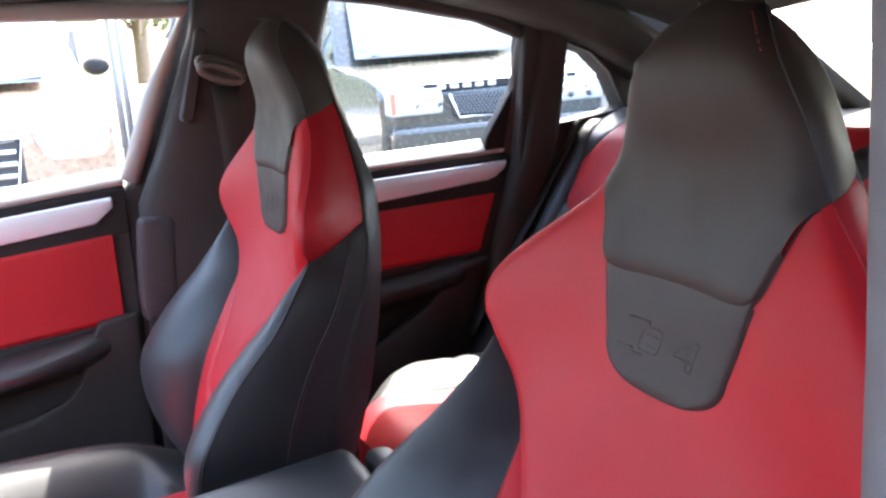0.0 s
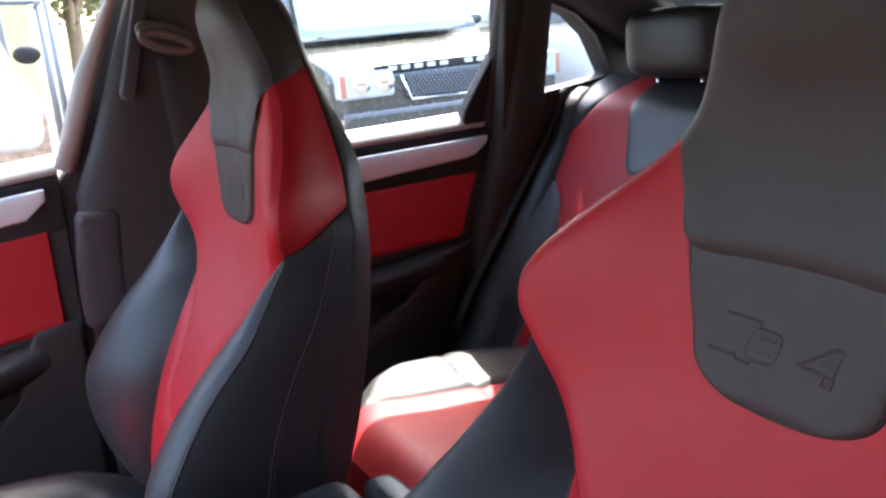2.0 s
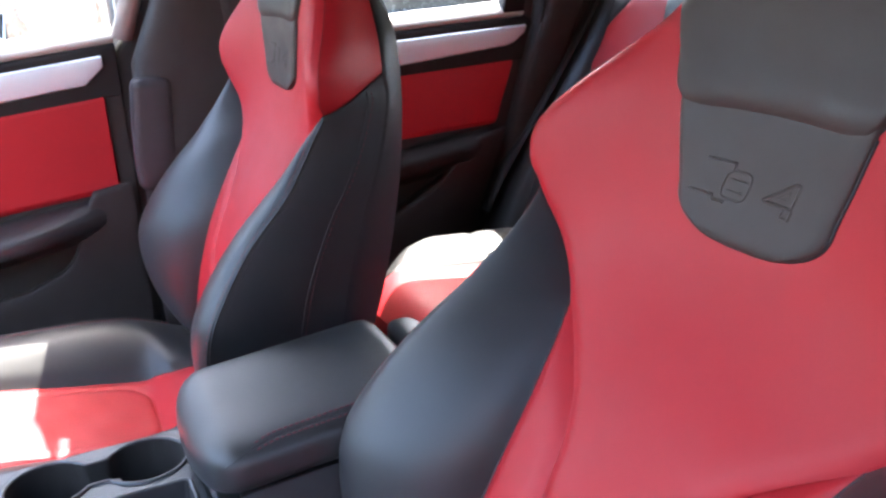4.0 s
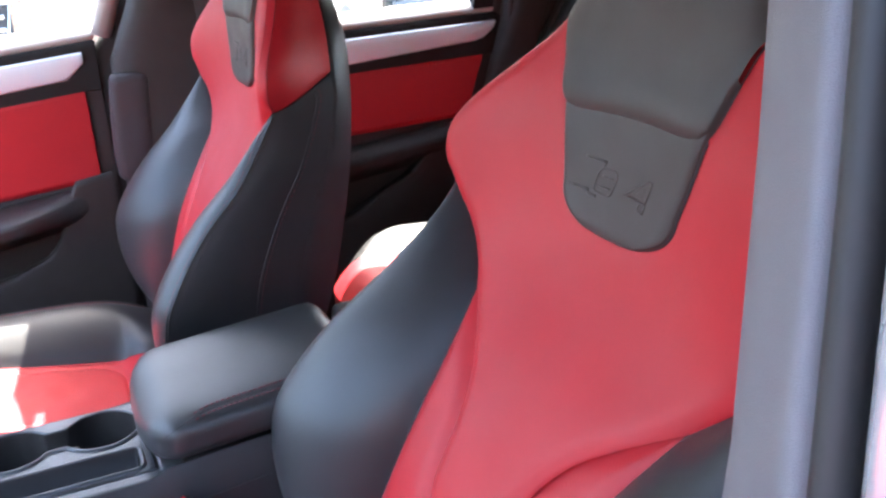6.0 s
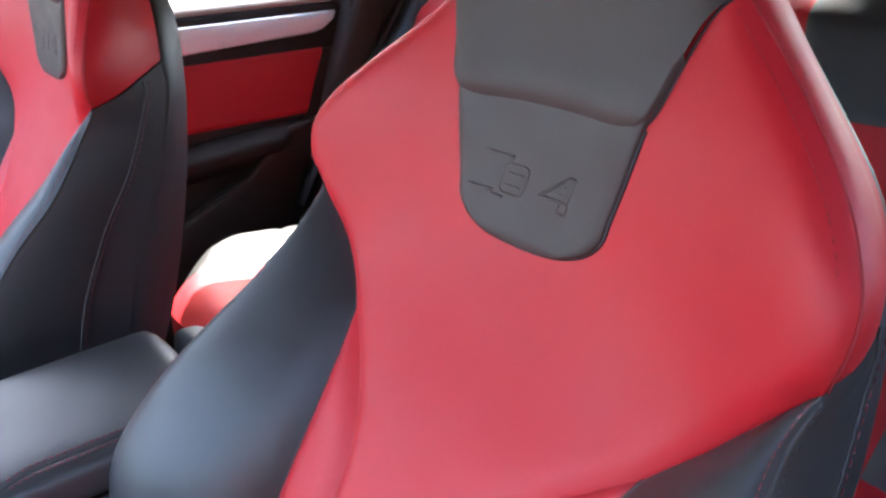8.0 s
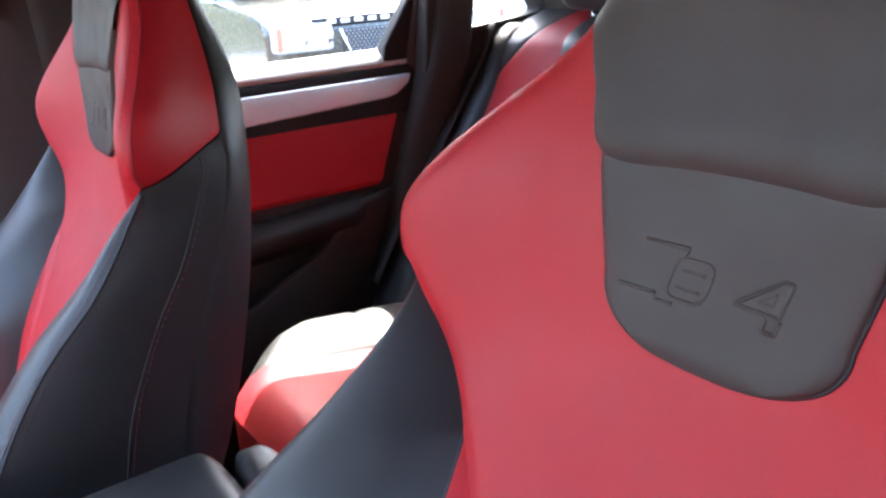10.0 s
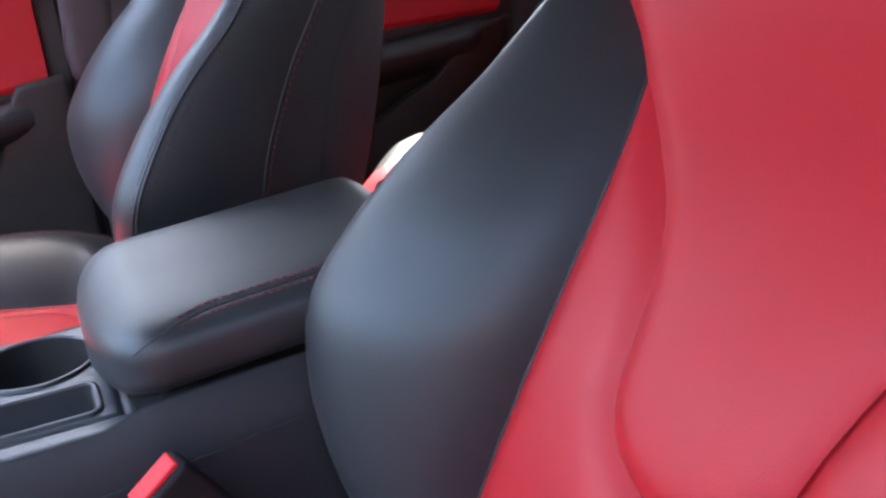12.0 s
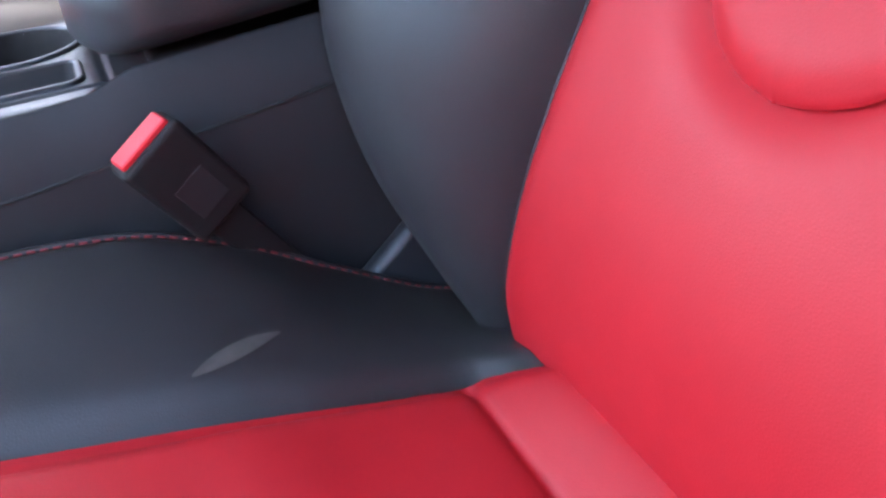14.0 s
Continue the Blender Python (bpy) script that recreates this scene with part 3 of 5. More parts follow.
def console():
    ob = empty("centre_console", (0.02, -0.1, 0.3), "black centre console with leather armrest and cup holders", "console")
    inv = Matrix.Translation(ob.location).inverted()

    def put(name, bm, mat, parent=None, label="", **kw):
        p = part(name, bm, mat, parent or ob, label, **kw)
        if parent is None:
            p.matrix_parent_inverse = inv
        return p
    # side walls
    for sgn, x in ((-1, -0.052), (1, 0.137)):
        bm = bmesh.new()
        grid(bm, lambda y, t, x=x, sgn=sgn: (x + sgn * 0.004 - sgn * 0.016 * t ** 18, y, 0.30 + t * (0.7425 + 0.010 / (1 + math.exp(-(y + 0.045) / 0.006)) + 0.06 * min(0.25, max(0.0, y + 0.04)) - 0.30)), np.linspace(-0.75, 0.185, 40), 1 - (1 - np.linspace(0, 1, 40)) ** 1.6)
        put("side_wall", bm, PLASTIC_CONSOLE, label="black soft-touch console side", thick=0.010)
        bm = bmesh.new()
        tube(bm, [(x + sgn * 0.0035, y, 0.7135 + 0.11 * (y + 0.05)) for y in np.linspace(-0.5, 0.2, 20)], 0.0007)
        put("trim_joint", bm, RUBBER)
    # top deck in front of the armrest, with two round cup holders and a slot
    deck = bmesh.new()
    cups = [(0.006, -0.086), (0.006, -0.172)]

    def cup_width(y):
        """Half the width of the joined cup holders at y."""
        rounds = [math.sqrt(max(0.0, 0.0365 ** 2 - (y - cy) ** 2)) for cx, cy in cups]
        neck = 0.017 + 6.0 * (y + 0.129) ** 2 if abs(y + 0.129) < 0.034 else 0.0
        return max(*rounds, neck)
    run = [-0.129 - 0.0795 * math.cos(q) for q in np.linspace(0.0, math.pi, 90)]
    cup_edge = [(0.006 + cup_width(y), y) for y in run] + [(0.006 - cup_width(y), y) for y in reversed(run[1:-1])]
    slot_edge = [(x, z) for x, y, z in superloop(0.060, 0.098, -0.25, -0.056, 0.0, 0.006)]

    def deck_z(x, y):
        # a fine joint round the insert
        e = max(abs(x - 0.030) - 0.078, abs(y + 0.17) - 0.128)
        return 0.743 - 0.002 * math.exp(-(e / 0.0016) ** 2) - 0.012 * (max(0.0, (abs(x - 0.042) - 0.078)) / 0.016) ** 2
    grid(deck, lambda y, x: (x, y, deck_z(x, y)), np.linspace(-0.42, 0.02, 260), np.linspace(-0.041, 0.1255, 130))
    hollow = []
    for f in deck.faces:
        c = f.calc_center_median()
        if (abs(c.y + 0.129) < 0.0795 and abs(c.x - 0.006) < cup_width(c.y)) or (0.060 < c.x < 0.098 and -0.25 < c.y < -0.056):
            hollow.append(f)
    bmesh.ops.delete(deck, geom=hollow, context="FACES")
    d = put("cup_holder_deck", deck, PLASTIC_GREY, label="blue-grey plastic deck with two cup holders")

    def grown(edge, g):
        """The outline moved outwards by g."""
        out = []
        for k, (px, py) in enumerate(edge):
            ax, ay = edge[k - 1]
            bx, by = edge[(k + 1) % len(edge)]
            n = Vector((by - ay, ax - bx))
            n = n.normalized() if n.length > 1e-9 else Vector((0, 0))
            out.append((px + n.x * g, py + n.y * g))
        return out
    for nm, edge, low, mat, lab in (("cup_well", cup_edge, 0.672, PLASTIC, "dark hollow of the joined cup holders"), ("coin_slot", slot_edge, 0.716, PLASTIC_CONSOLE, "dark narrow coin slot")):
        bm = bmesh.new()
        loft(bm, [[(px, py, z) for px, py in grown(edge, g)] for g, z in ((0.0045, 0.7425), (0.0035, 0.7450), (0.0012, 0.7452), (0.0, 0.7440))], cap=False)
        rim = part(nm.replace("well", "rim").replace("slot", "rim"), bm, PLASTIC_GREY, d)
        bm = bmesh.new()
        rows = loft(bm, [[(px, py, z) for px, py in grown(edge, g)] for g, z in ((0.0, 0.7440), (-0.0008, 0.740), (-0.002, low + 0.004), (-0.005, low))], cap=False)
        bm.faces.new(rows[-1])
        part(nm, bm, mat, d, lab)
    for cx, cy in cups:
        bm = bmesh.new()
        box(bm, cx - 0.006, cx + 0.006, cy - 0.036, cy - 0.024, 0.70, 0.730)
        part("holder_spring", bm, PLASTIC_GREY, d, "grey sprung holder tab", bevel=0.002)
    bm = bmesh.new()
    box(bm, -0.052, 0.136, -0.75, -0.42, 0.66, 0.72)
    put("front_deck", bm, PLASTIC, bevel=0.01)
    # armrest: a long padded lid with rounded nose
    bm = bmesh.new()
    loops = []

    def lid_top(y):
        return 0.801 + 0.085 * (y + 0.02)
    def lid_place(d, a, out=0.0):
        """A place on the lid: d runs back from the nose, a round the section."""
        y = d - 0.054
        n, e = max(0.0, 1 - d / 0.045), max(0.0, 1 - (0.225 - d) / 0.022)
        w = 0.099 * (1 - n ** 2.6) ** (1 / 2.6) * (1 - 0.25 * e ** 3) + out
        zt = lid_top(y) - 0.026 * (1 - math.sqrt(1 - max(0.0, 1 - d / 0.036) ** 2)) - 0.018 * e ** 2.5 + out
        zb = 0.757 + 0.075 * y + 0.007 * max(0.0, 1 - d / 0.02) ** 2 + 0.006 * e ** 3 - out
        # a shallow sewn groove along the upper edges
        g = 0.0009 * math.exp(-((a - seam_turn(d)) / 0.06) ** 2) * min(1.0, max(0.0, (d - 0.024) / 0.03)) if out == 0.0 else 0.0
        return (0.041 + (w - g) * math.copysign(abs(math.cos(a)) ** 0.32, math.cos(a)), y, (zt + zb) / 2 + ((zt - zb) / 2 - g) * math.copysign(abs(math.sin(a)) ** 0.62, math.sin(a)))

    def seam_turn(d):
        return radians(55 - 64 * max(0.0, 1 - (d - 0.004) / 0.070) ** 2)
    for d in np.r_[0.0004, 0.0015, 0.004, 0.008, 0.013, 0.019, 0.026, 0.030, 0.034, 0.038, 0.043, 0.049, np.linspace(0.055, 0.20, 16), 0.21, 0.217, 0.222, 0.2245]:
        loops.append([lid_place(d, a) for a in np.linspace(0, 2 * math.pi, 160, endpoint=False)])
    loft(bm, loops)
    lid = put("armrest_lid", bm, BLACK, label="padded black leather armrest lid")
    bm = bmesh.new()
    run_d = np.r_[np.linspace(0.022, 0.05, 18), np.linspace(0.056, 0.205, 30)]
    for da in (0.125, -0.125):
        stitches(bm, [lid_place(d, seam_turn(d) + da, 0.0002) for d in run_d], 0.0046, 0.0034, 0.0007)
    s = part("armrest_stitching", bm, THREAD_DARK, lid)
    s["kind"] = "stuff"
    bm = bmesh.new()
    tube(bm, [lid_place(d, seam_turn(d), -0.0008) for d in run_d], 0.0011)
    part("lid_seam", bm, RUBBER, lid)
    bm = bmesh.new()
    loops = []
    for q in np.linspace(-1, 1, 15):
        k = max(0.05, 1 - abs(q) ** 4) ** 0.5
        loops.append([(0.041 + 0.094 * k * math.copysign(abs(math.cos(a)) ** 0.35, math.cos(a)), 0.196 + 0.022 * q, 0.782 + 0.027 * k * math.copysign(abs(math.sin(a)) ** 0.6, math.sin(a))) for a in np.linspace(0, 2 * math.pi, 48, endpoint=False)])
    loft(bm, loops)
    put("rear_cap", bm, BLACK, label="black leather cap behind the armrest lid")
    bm = bmesh.new()
    box(bm, 0.112, 0.128, 0.166, 0.180, 0.786, 0.798)
    part("hinge", bm, CHROME, lid, "bright metal armrest hinge", bevel=0.004)
    bm = bmesh.new()
    box(bm, -0.045, 0.125, -0.02, 0.168, 0.62, 0.755)
    put("armrest_box", bm, PLASTIC, bevel=0.006)
    bm = bmesh.new()
    box(bm, -0.05, 0.13, 0.17, 0.20, 0.40, 0.765)
    put("rear_vent_panel", bm, PLASTIC, bevel=0.012)
    return ob


console()


def buckle():
    ob = empty("seat_belt_buckle", (0.165, 0.0, 0.60), "black seat belt buckle with red release button", "belt buckle")
    m = Matrix.Translation((0.003, -0.024, 0.109)) @ pose(0, 0, 0, 32, 0, 14) @ Matrix.Scale(0.9, 4)
    bm = bmesh.new()
    box(bm, -0.012, 0.012, -0.020, 0.020, -0.030, 0.030, m)
    body = part("buckle_body", bm, PLASTIC, ob, bevel=0.004)
    bm = bmesh.new()
    box(bm, -0.0085, 0.0085, -0.0165, 0.0165, 0.026, 0.0325, m)
    part("release_button", bm, BUTTON, body, "bright red release button", bevel=0.0015)
    bm = bmesh.new()
    box(bm, 0.0121, 0.0126, -0.010, 0.010, -0.018, 0.004, m)
    part("press_mark", bm, RUBBER, body, "dark printed mark", bevel=0.0004)
    bm = bmesh.new()
    box(bm, -0.004, 0.004, -0.013, 0.009, -0.15, -0.028, m)
    part("stalk", bm, PLASTIC, ob, bevel=0.002)
    return ob


buckle()

# ---- car body round the seats ----
car = empty("car_interior", (0, 0.3, 0.28), "silver saloon car body with dark trim, driver door open", "car")
CAR_INV = Matrix.Translation(car.location).inverted()


def body_part(name, bm, mat, label="", parent=None, **kw):
    p = part(name, bm, mat, parent or car, label, **kw)
    if parent is None:
        p.matrix_parent_inverse = CAR_INV
    return p


bm = bmesh.new()
box(bm, -0.86, 0.86, -1.0, 0.62, 0.22, 0.29)
body_part("floor_carpet", bm, CARPET, bevel=0.01)
bm = bmesh.new()
box(bm, -0.86, 0.86, 0.62, 1.9, 0.22, 0.45)
body_part("rear_floor", bm, CARPET, bevel=0.01)


def roof_z(x, y):
    return 1.44 - 0.10 * (x / 0.62) ** 2 * 0.6 - 0.16 * max(0.0, (y - 0.45) / 0.75) ** 2 - 0.10 * max(0.0, (-0.1 - y) / 0.5) ** 2


def roof_sheet(dz, ys, xs):
    """A sheet along the roof's curve."""
    bm = bmesh.new()
    grid(bm, lambda y, x: (x, y, roof_z(x, y) + dz), ys, xs)
    return bm


ROOF_X = np.linspace(-0.66, 0.66, 31)
ROOF_Y = np.linspace(-0.45, 1.14, 40)
body_part("roof_lining", roof_sheet(0.0, ROOF_Y[1:], ROOF_X[1:-1]), LINING, "dark fabric roof lining", thick=-0.03)
body_part("roof_skin", roof_sheet(0.05, ROOF_Y, ROOF_X), PAINT, "silver painted roof", thick=-0.004)


def beam(pts, w, d, n=10):
    """A rounded bar through places: w across (x), d along (y)."""
    bm = bmesh.new()
    loops = []
    for x, y, z, *k in pts:
        ww, dd = (k + [w, d])[:2] if k else (w, d)
        loops.append([(x + ww * math.copysign(abs(math.cos(a)) ** 0.6, math.cos(a)), y + dd * math.copysign(abs(math.sin(a)) ** 0.6, math.sin(a)), z)
                      for a in np.linspace(0, 2 * math.pi, 20, endpoint=False)])
    loft(bm, loops)
    return bm


# passenger side: pillars and rails (x = -0.78)
body_part("b_pillar_trim", beam([(-0.77, 0.19, 0.30, 0.045, 0.16), (-0.77, 0.18, 0.70, 0.045, 0.155), (-0.77, 0.19, 1.02, 0.045, 0.15), (-0.755, 0.215, 1.10, 0.04, 0.14), (-0.72, 0.27, 1.30, 0.036, 0.12), (-0.68, 0.29, 1.40, 0.036, 0.12)], 0.04, 0.1), PILLAR, "dark brown-black B-pillar trim")
body_part("pillar_panel", beam([(-0.745, 0.040, 0.812, 0.012, 0.012), (-0.742, 0.043, 0.825, 0.018, 0.024), (-0.742, 0.050, 0.86, 0.020, 0.034), (-0.742, 0.056, 0.93, 0.020, 0.034), (-0.742, 0.062, 0.988, 0.020, 0.033), (-0.745, 0.064, 0.999, 0.014, 0.029)], 0.02, 0.06), PANEL, "plum-grey rounded pillar panel", bevel=0.006)
bm = bmesh.new()
loft(bm, [[(x, y, z + dz) for x, z in ((-0.74, 1.35), (-0.72, 1.40), (-0.60, 1.43), (-0.58, 1.40), (-0.66, 1.36))] for y, dz in ((-0.46, -0.02), (-0.33, 0.0), (0.2, 0.02), (0.5, 0.005), (0.75, -0.05), (0.95, -0.12), (1.1, -0.21))])
body_part("roof_rail", bm, LINING)
bm = bmesh.new()
loft(bm, [[(x, y, z) for y, z in ((-0.015, 0.30), (-0.01, 1.0), (0.04, 1.06), (0.165, 1.38), (0.375, 1.38), (0.340, 1.05), (0.335, 0.30))] for x in (-0.80, -0.845)])
body_part("b_pillar_post", bm, RUBBER, "black inner face of the B-pillar", bevel=0.01)
# rear quarter: frame of the small window, C-pillar
Q = [(0.882, 1.252), (0.888, 1.082), (1.060, 1.100), (1.010, 1.18), (0.960, 1.222)]
bm = bmesh.new()
outer = [(0.80, 1.33), (0.80, 0.98), (1.55, 0.98), (1.45, 1.18), (1.05, 1.36)]


def ring(bm, inner, outer, x_of, depth):
    n = len(inner)
    loops = []
    for loop, off in ((outer, 0), (inner, 0), (inner, -depth), (outer, -depth)):
        loops.append([bm.verts.new((x_of(y, z) + off, y, z)) for y, z in loop])
    for a, b in zip(loops, loops[1:] + loops[:1]):
        for j in range(n):
            k = (j + 1) % n
            bm.faces.new((a[j], a[k], b[k], b[j]))


ring(bm, Q, outer, lambda y, z: -0.76 + 0.22 * max(0.0, z - 1.05), 0.06)
body_part("c_pillar_trim", bm, LINING, "dark C-pillar trim round the quarter window", bevel=0.012)
bm = bmesh.new()
ring(bm, [(y, z) for y, z in Q], [(0.983 + (y - 0.983) * 1.10, 1.16 + (z - 1.16) * 1.10) for y, z in Q], lambda y, z: -0.755 + 0.22 * max(0.0, z - 1.05), 0.012)
body_part("quarter_window_seal", bm, RUBBER, bevel=0.003)
# rear wall of the door opening and the rear screen
body_part("c_post", beam([(-0.80, 0.71, 0.40, 0.035, 0.06), (-0.80, 0.73, 0.62, 0.035, 0.05), (-0.80, 0.81, 0.90, 0.038, 0.045), (-0.775, 0.85, 1.03, 0.038, 0.045), (-0.73, 0.87, 1.25, 0.032, 0.032), (-0.69, 0.86, 1.36, 0.032, 0.035)], 0.04, 0.05), LINING)
bm = bmesh.new()
box(bm, -0.72, 0.72, 1.10, 1.75, 1.02, 1.055)
body_part("parcel_shelf", bm, LINING, "dark parcel shelf", bevel=0.012)
for s in (-1, 1):
    body_part("rear_screen_post", beam([(s * 0.66, 1.66, 1.05), (s * 0.60, 1.35, 1.22), (s * 0.54, 1.08, 1.36)], 0.045, 0.05), LINING)
bm = bmesh.new()
grid(bm, lambda s, x: (x * (0.62 - 0.08 * s), 1.66 - 0.58 * s, 1.055 + 0.31 * s), np.linspace(0, 1, 6), np.linspace(-1, 1, 7))
g = body_part("rear_screen", bm, GLASS, "clear curved rear screen", thick=0.004)
g.visible_shadow = False
# front bulkhead, dashboard and windscreen close the cabin in front
bm = bmesh.new()
box(bm, -0.80, 0.80, -1.12, -0.98, 0.25, 0.98)
body_part("bulkhead", bm, CARPET, bevel=0.02)
bm = bmesh.new()
loft(bm, [[(x, -0.98, 0.62), (x, -0.72, 0.66), (x, -0.66, 0.80), (x, -0.72, 0.93), (x, -1.05, 1.0), (x, -1.1, 0.7)] for x in np.linspace(-0.78, 0.78, 9)])
body_part("dashboard", bm, PLASTIC, "black soft dashboard", bevel=0.02)
bm = bmesh.new()
grid(bm, lambda s, x: (x * (0.70 - 0.10 * s), -1.10 + 0.65 * s, 0.99 + 0.39 * s), np.linspace(0, 1, 6), np.linspace(-1, 1, 7))
g = body_part("windscreen", bm, GLASS, "clear windscreen", thick=0.005)
g.visible_shadow = False
for s in (-1, 1):
    body_part("a_pillar", beam([(s * 0.76, -1.10, 0.98), (s * 0.72, -0.78, 1.18), (s * 0.66, -0.43, 1.37)], 0.04, 0.045), LINING)
# driver side: B-pillar beside the camera, rear door, sill
PILLAR_EDGE = [(0.775, 0.0, 0.30), (0.772, 0.0, 0.80), (0.757, 0.035, 0.92), (0.742, 0.068, 1.00), (0.728, 0.092, 1.08), (0.714, 0.108, 1.16), (0.698, 0.124, 1.25), (0.672, 0.146, 1.39)]


def pillar_loft(section):
    bm = bmesh.new()
    loft(bm, [[(x + dx, y + dy, z) for dx, dy in section] for x, y, z in PILLAR_EDGE])
    return bm


def arc_of(*pts, n=8):
    """A smooth run through corner places of a section."""
    f, g = curve_of(*[(i, p[0]) for i, p in enumerate(pts)]), curve_of(*[(i, p[1]) for i, p in enumerate(pts)])
    return [(f(s), g(s)) for s in np.linspace(0, len(pts) - 1, n * (len(pts) - 1) + 1)]


body_part("b_pillar_trim", pillar_loft(arc_of((0.016, 0.20), (-0.001, 0.09), (-0.0035, 0.008), (0.008, -0.013), (0.030, -0.026), (0.050, -0.036), (0.055, -0.030), n=4) + [(0.06, 0.20)]), TRIM_GREY, "grey B-pillar trim at the open driver door")
body_part("pillar_seal", pillar_loft([(0.059 + 0.005 * math.cos(a), -0.030 + 0.007 * math.sin(a)) for a in np.linspace(0, 2 * math.pi, 12, endpoint=False)]), RUBBER, "black rubber door seal")
body_part("pillar_jamb", pillar_loft(arc_of((0.066, -0.010), (0.070, -0.036), (0.088, -0.044), (0.112, -0.034), (0.140, -0.024), (0.155, 0.0), n=5) + [(0.165, 0.20), (0.07, 0.20)]), PAINT, "silver painted door jamb")
bm = bmesh.new()
box(bm, 0.78, 0.90, -1.0, 0.14, 0.20, 0.36)
body_part("door_sill", bm, PAINT, "silver painted door sill", bevel=0.02)
bm = bmesh.new()
loft(bm, [[(x, y, z + dz) for x, z in ((0.76, 1.335), (0.74, 1.40), (0.60, 1.43), (0.58, 1.40), (0.66, 1.345))] for y, dz in ((-0.46, -0.02), (-0.33, 0.0), (0.2, 0.02), (0.5, 0.005), (0.75, -0.05), (0.95, -0.12), (1.1, -0.21))])
body_part("roof_rail", bm, LINING)
bm = bmesh.new()
ring(bm, [(y, z) for y, z in Q], outer, lambda y, z: 0.80 - 0.22 * max(0.0, z - 1.05), 0.06)
body_part("c_pillar_trim", bm, LINING, bevel=0.012)
body_part("c_post", beam([(0.775, 0.86, 0.40, 0.045, 0.07), (0.775, 0.855, 0.90, 0.045, 0.06), (0.765, 0.855, 1.05, 0.04, 0.045), (0.73, 0.87, 1.25, 0.032, 0.032), (0.69, 0.86, 1.36, 0.032, 0.035)], 0.04, 0.05), LINING)
for s in (-1, 1):
    bm = bmesh.new()
    box(bm, min(s * 0.86, s * 0.80), max(s * 0.86, s * 0.80), 0.90, 1.9, 0.4, 1.0)
    body_part("rear_side_panel", bm, LINING, bevel=0.01)
bm = bmesh.new()
box(bm, -0.8, 0.8, 1.72, 1.9, 0.3, 1.05)
body_part("boot_wall", bm, CARPET, bevel=0.01)


# ---- doors ----
# outer skin of the saloon: bonnet, boot, wings and wheels
bm = bmesh.new()
grid(bm, lambda s, x: (x * (0.86 - 0.10 * s ** 3), -1.10 - 1.05 * s, 0.955 - 0.13 * s ** 1.6 - 0.07 * abs(x) ** 4), np.linspace(0, 1, 18), np.linspace(-1, 1, 19))
body_part("bonnet", bm, PAINT, "silver painted bonnet", thick=-0.004)
bm = bmesh.new()
grid(bm, lambda s, x: (x * (0.76 + 0.03 * math.sin(math.pi * s)), -2.15 - 0.10 * math.sin(math.pi * s) * (1 - 0.4 * x * x), 0.32 + (0.825 - 0.07 * abs(x) ** 4 - 0.32) * s), np.linspace(0, 1, 12), np.linspace(-1, 1, 17))
body_part("front_bumper", bm, PAINT, thick=-0.004)
bm = bmesh.new()
grid(bm, lambda s, x: (x * (0.80 - 0.06 * s), 1.68 + 0.62 * s, 1.05 - 0.05 * s ** 2 - 0.06 * abs(x) ** 4), np.linspace(0, 1, 10), np.linspace(-1, 1, 17))
body_part("boot_lid", bm, PAINT, "silver painted boot lid", thick=-0.004)
bm = bmesh.new()
grid(bm, lambda s, x: (x * 0.74, 2.30 + 0.06 * math.sin(math.pi * s) * (1 - 0.4 * x * x), 0.32 + (1.0 - 0.06 * abs(x) ** 4 - 0.32) * s), np.linspace(0, 1, 12), np.linspace(-1, 1, 17))
body_part("rear_bumper", bm, PAINT, thick=-0.004)


def side_skin(s, y0, y1, top0, top1):
    def place(q, t):
        y = y0 + (y1 - y0) * q
        x = 0.875 + 0.025 * math.sin(math.pi * t) - 0.10 * max(0.0, abs(y - 0.1) - 1.2) ** 2
        return (s * x, y, 0.28 + (top0 + (top1 - top0) * q - 0.28) * t)
    bm = bmesh.new()
    grid(bm, place, np.linspace(0, 1, 20), np.linspace(0, 1, 12))
    return bm


for s in (-1, 1):
    body_part("front_wing", side_skin(s, -2.14, -1.02, 0.78, 0.92), PAINT, "silver painted front wing", thick=-s * 0.003)
    body_part("rear_wing", side_skin(s, 0.84, 2.29, 1.0, 0.97), PAINT, "silver painted rear wing", thick=-s * 0.003)
    body_part("rear_door_skin", side_skin(s, 0.36, 0.835, 1.0, 1.0), PAINT, thick=-s * 0.003)
    for y in (-1.50, 1.42):
        bm = bmesh.new()
        loft(bm, [[(s * x, y + r * math.cos(a), 0.32 + r * math.sin(a)) for a in np.linspace(0, 2 * math.pi, 32, endpoint=False)] for x, r in ((0.70, 0.25), (0.71, 0.315), (0.895, 0.32), (0.905, 0.25))])
        wheel = body_part("wheel", bm, RUBBER, "black tyre")
        bm = bmesh.new()
        for k in range(5):
            a = k * 2 * math.pi / 5
            loft(bm, [[(s * 0.912, y + r * math.cos(a + d), 0.32 + r * math.sin(a + d)) for d in (-w, w)] + [(s * 0.90, y + r * math.cos(a + d), 0.32 + r * math.sin(a + d)) for d in (w, -w)] for r, w in ((0.02, 0.8), (0.10, 0.25), (0.235, 0.16))])
        rim = part("rim", bm, PAINT, wheel, "silver five-spoke rim")
body_part("front_door_skin", side_skin(-1, -1.015, 0.355, 0.98, 1.0), PAINT, thick=0.003)


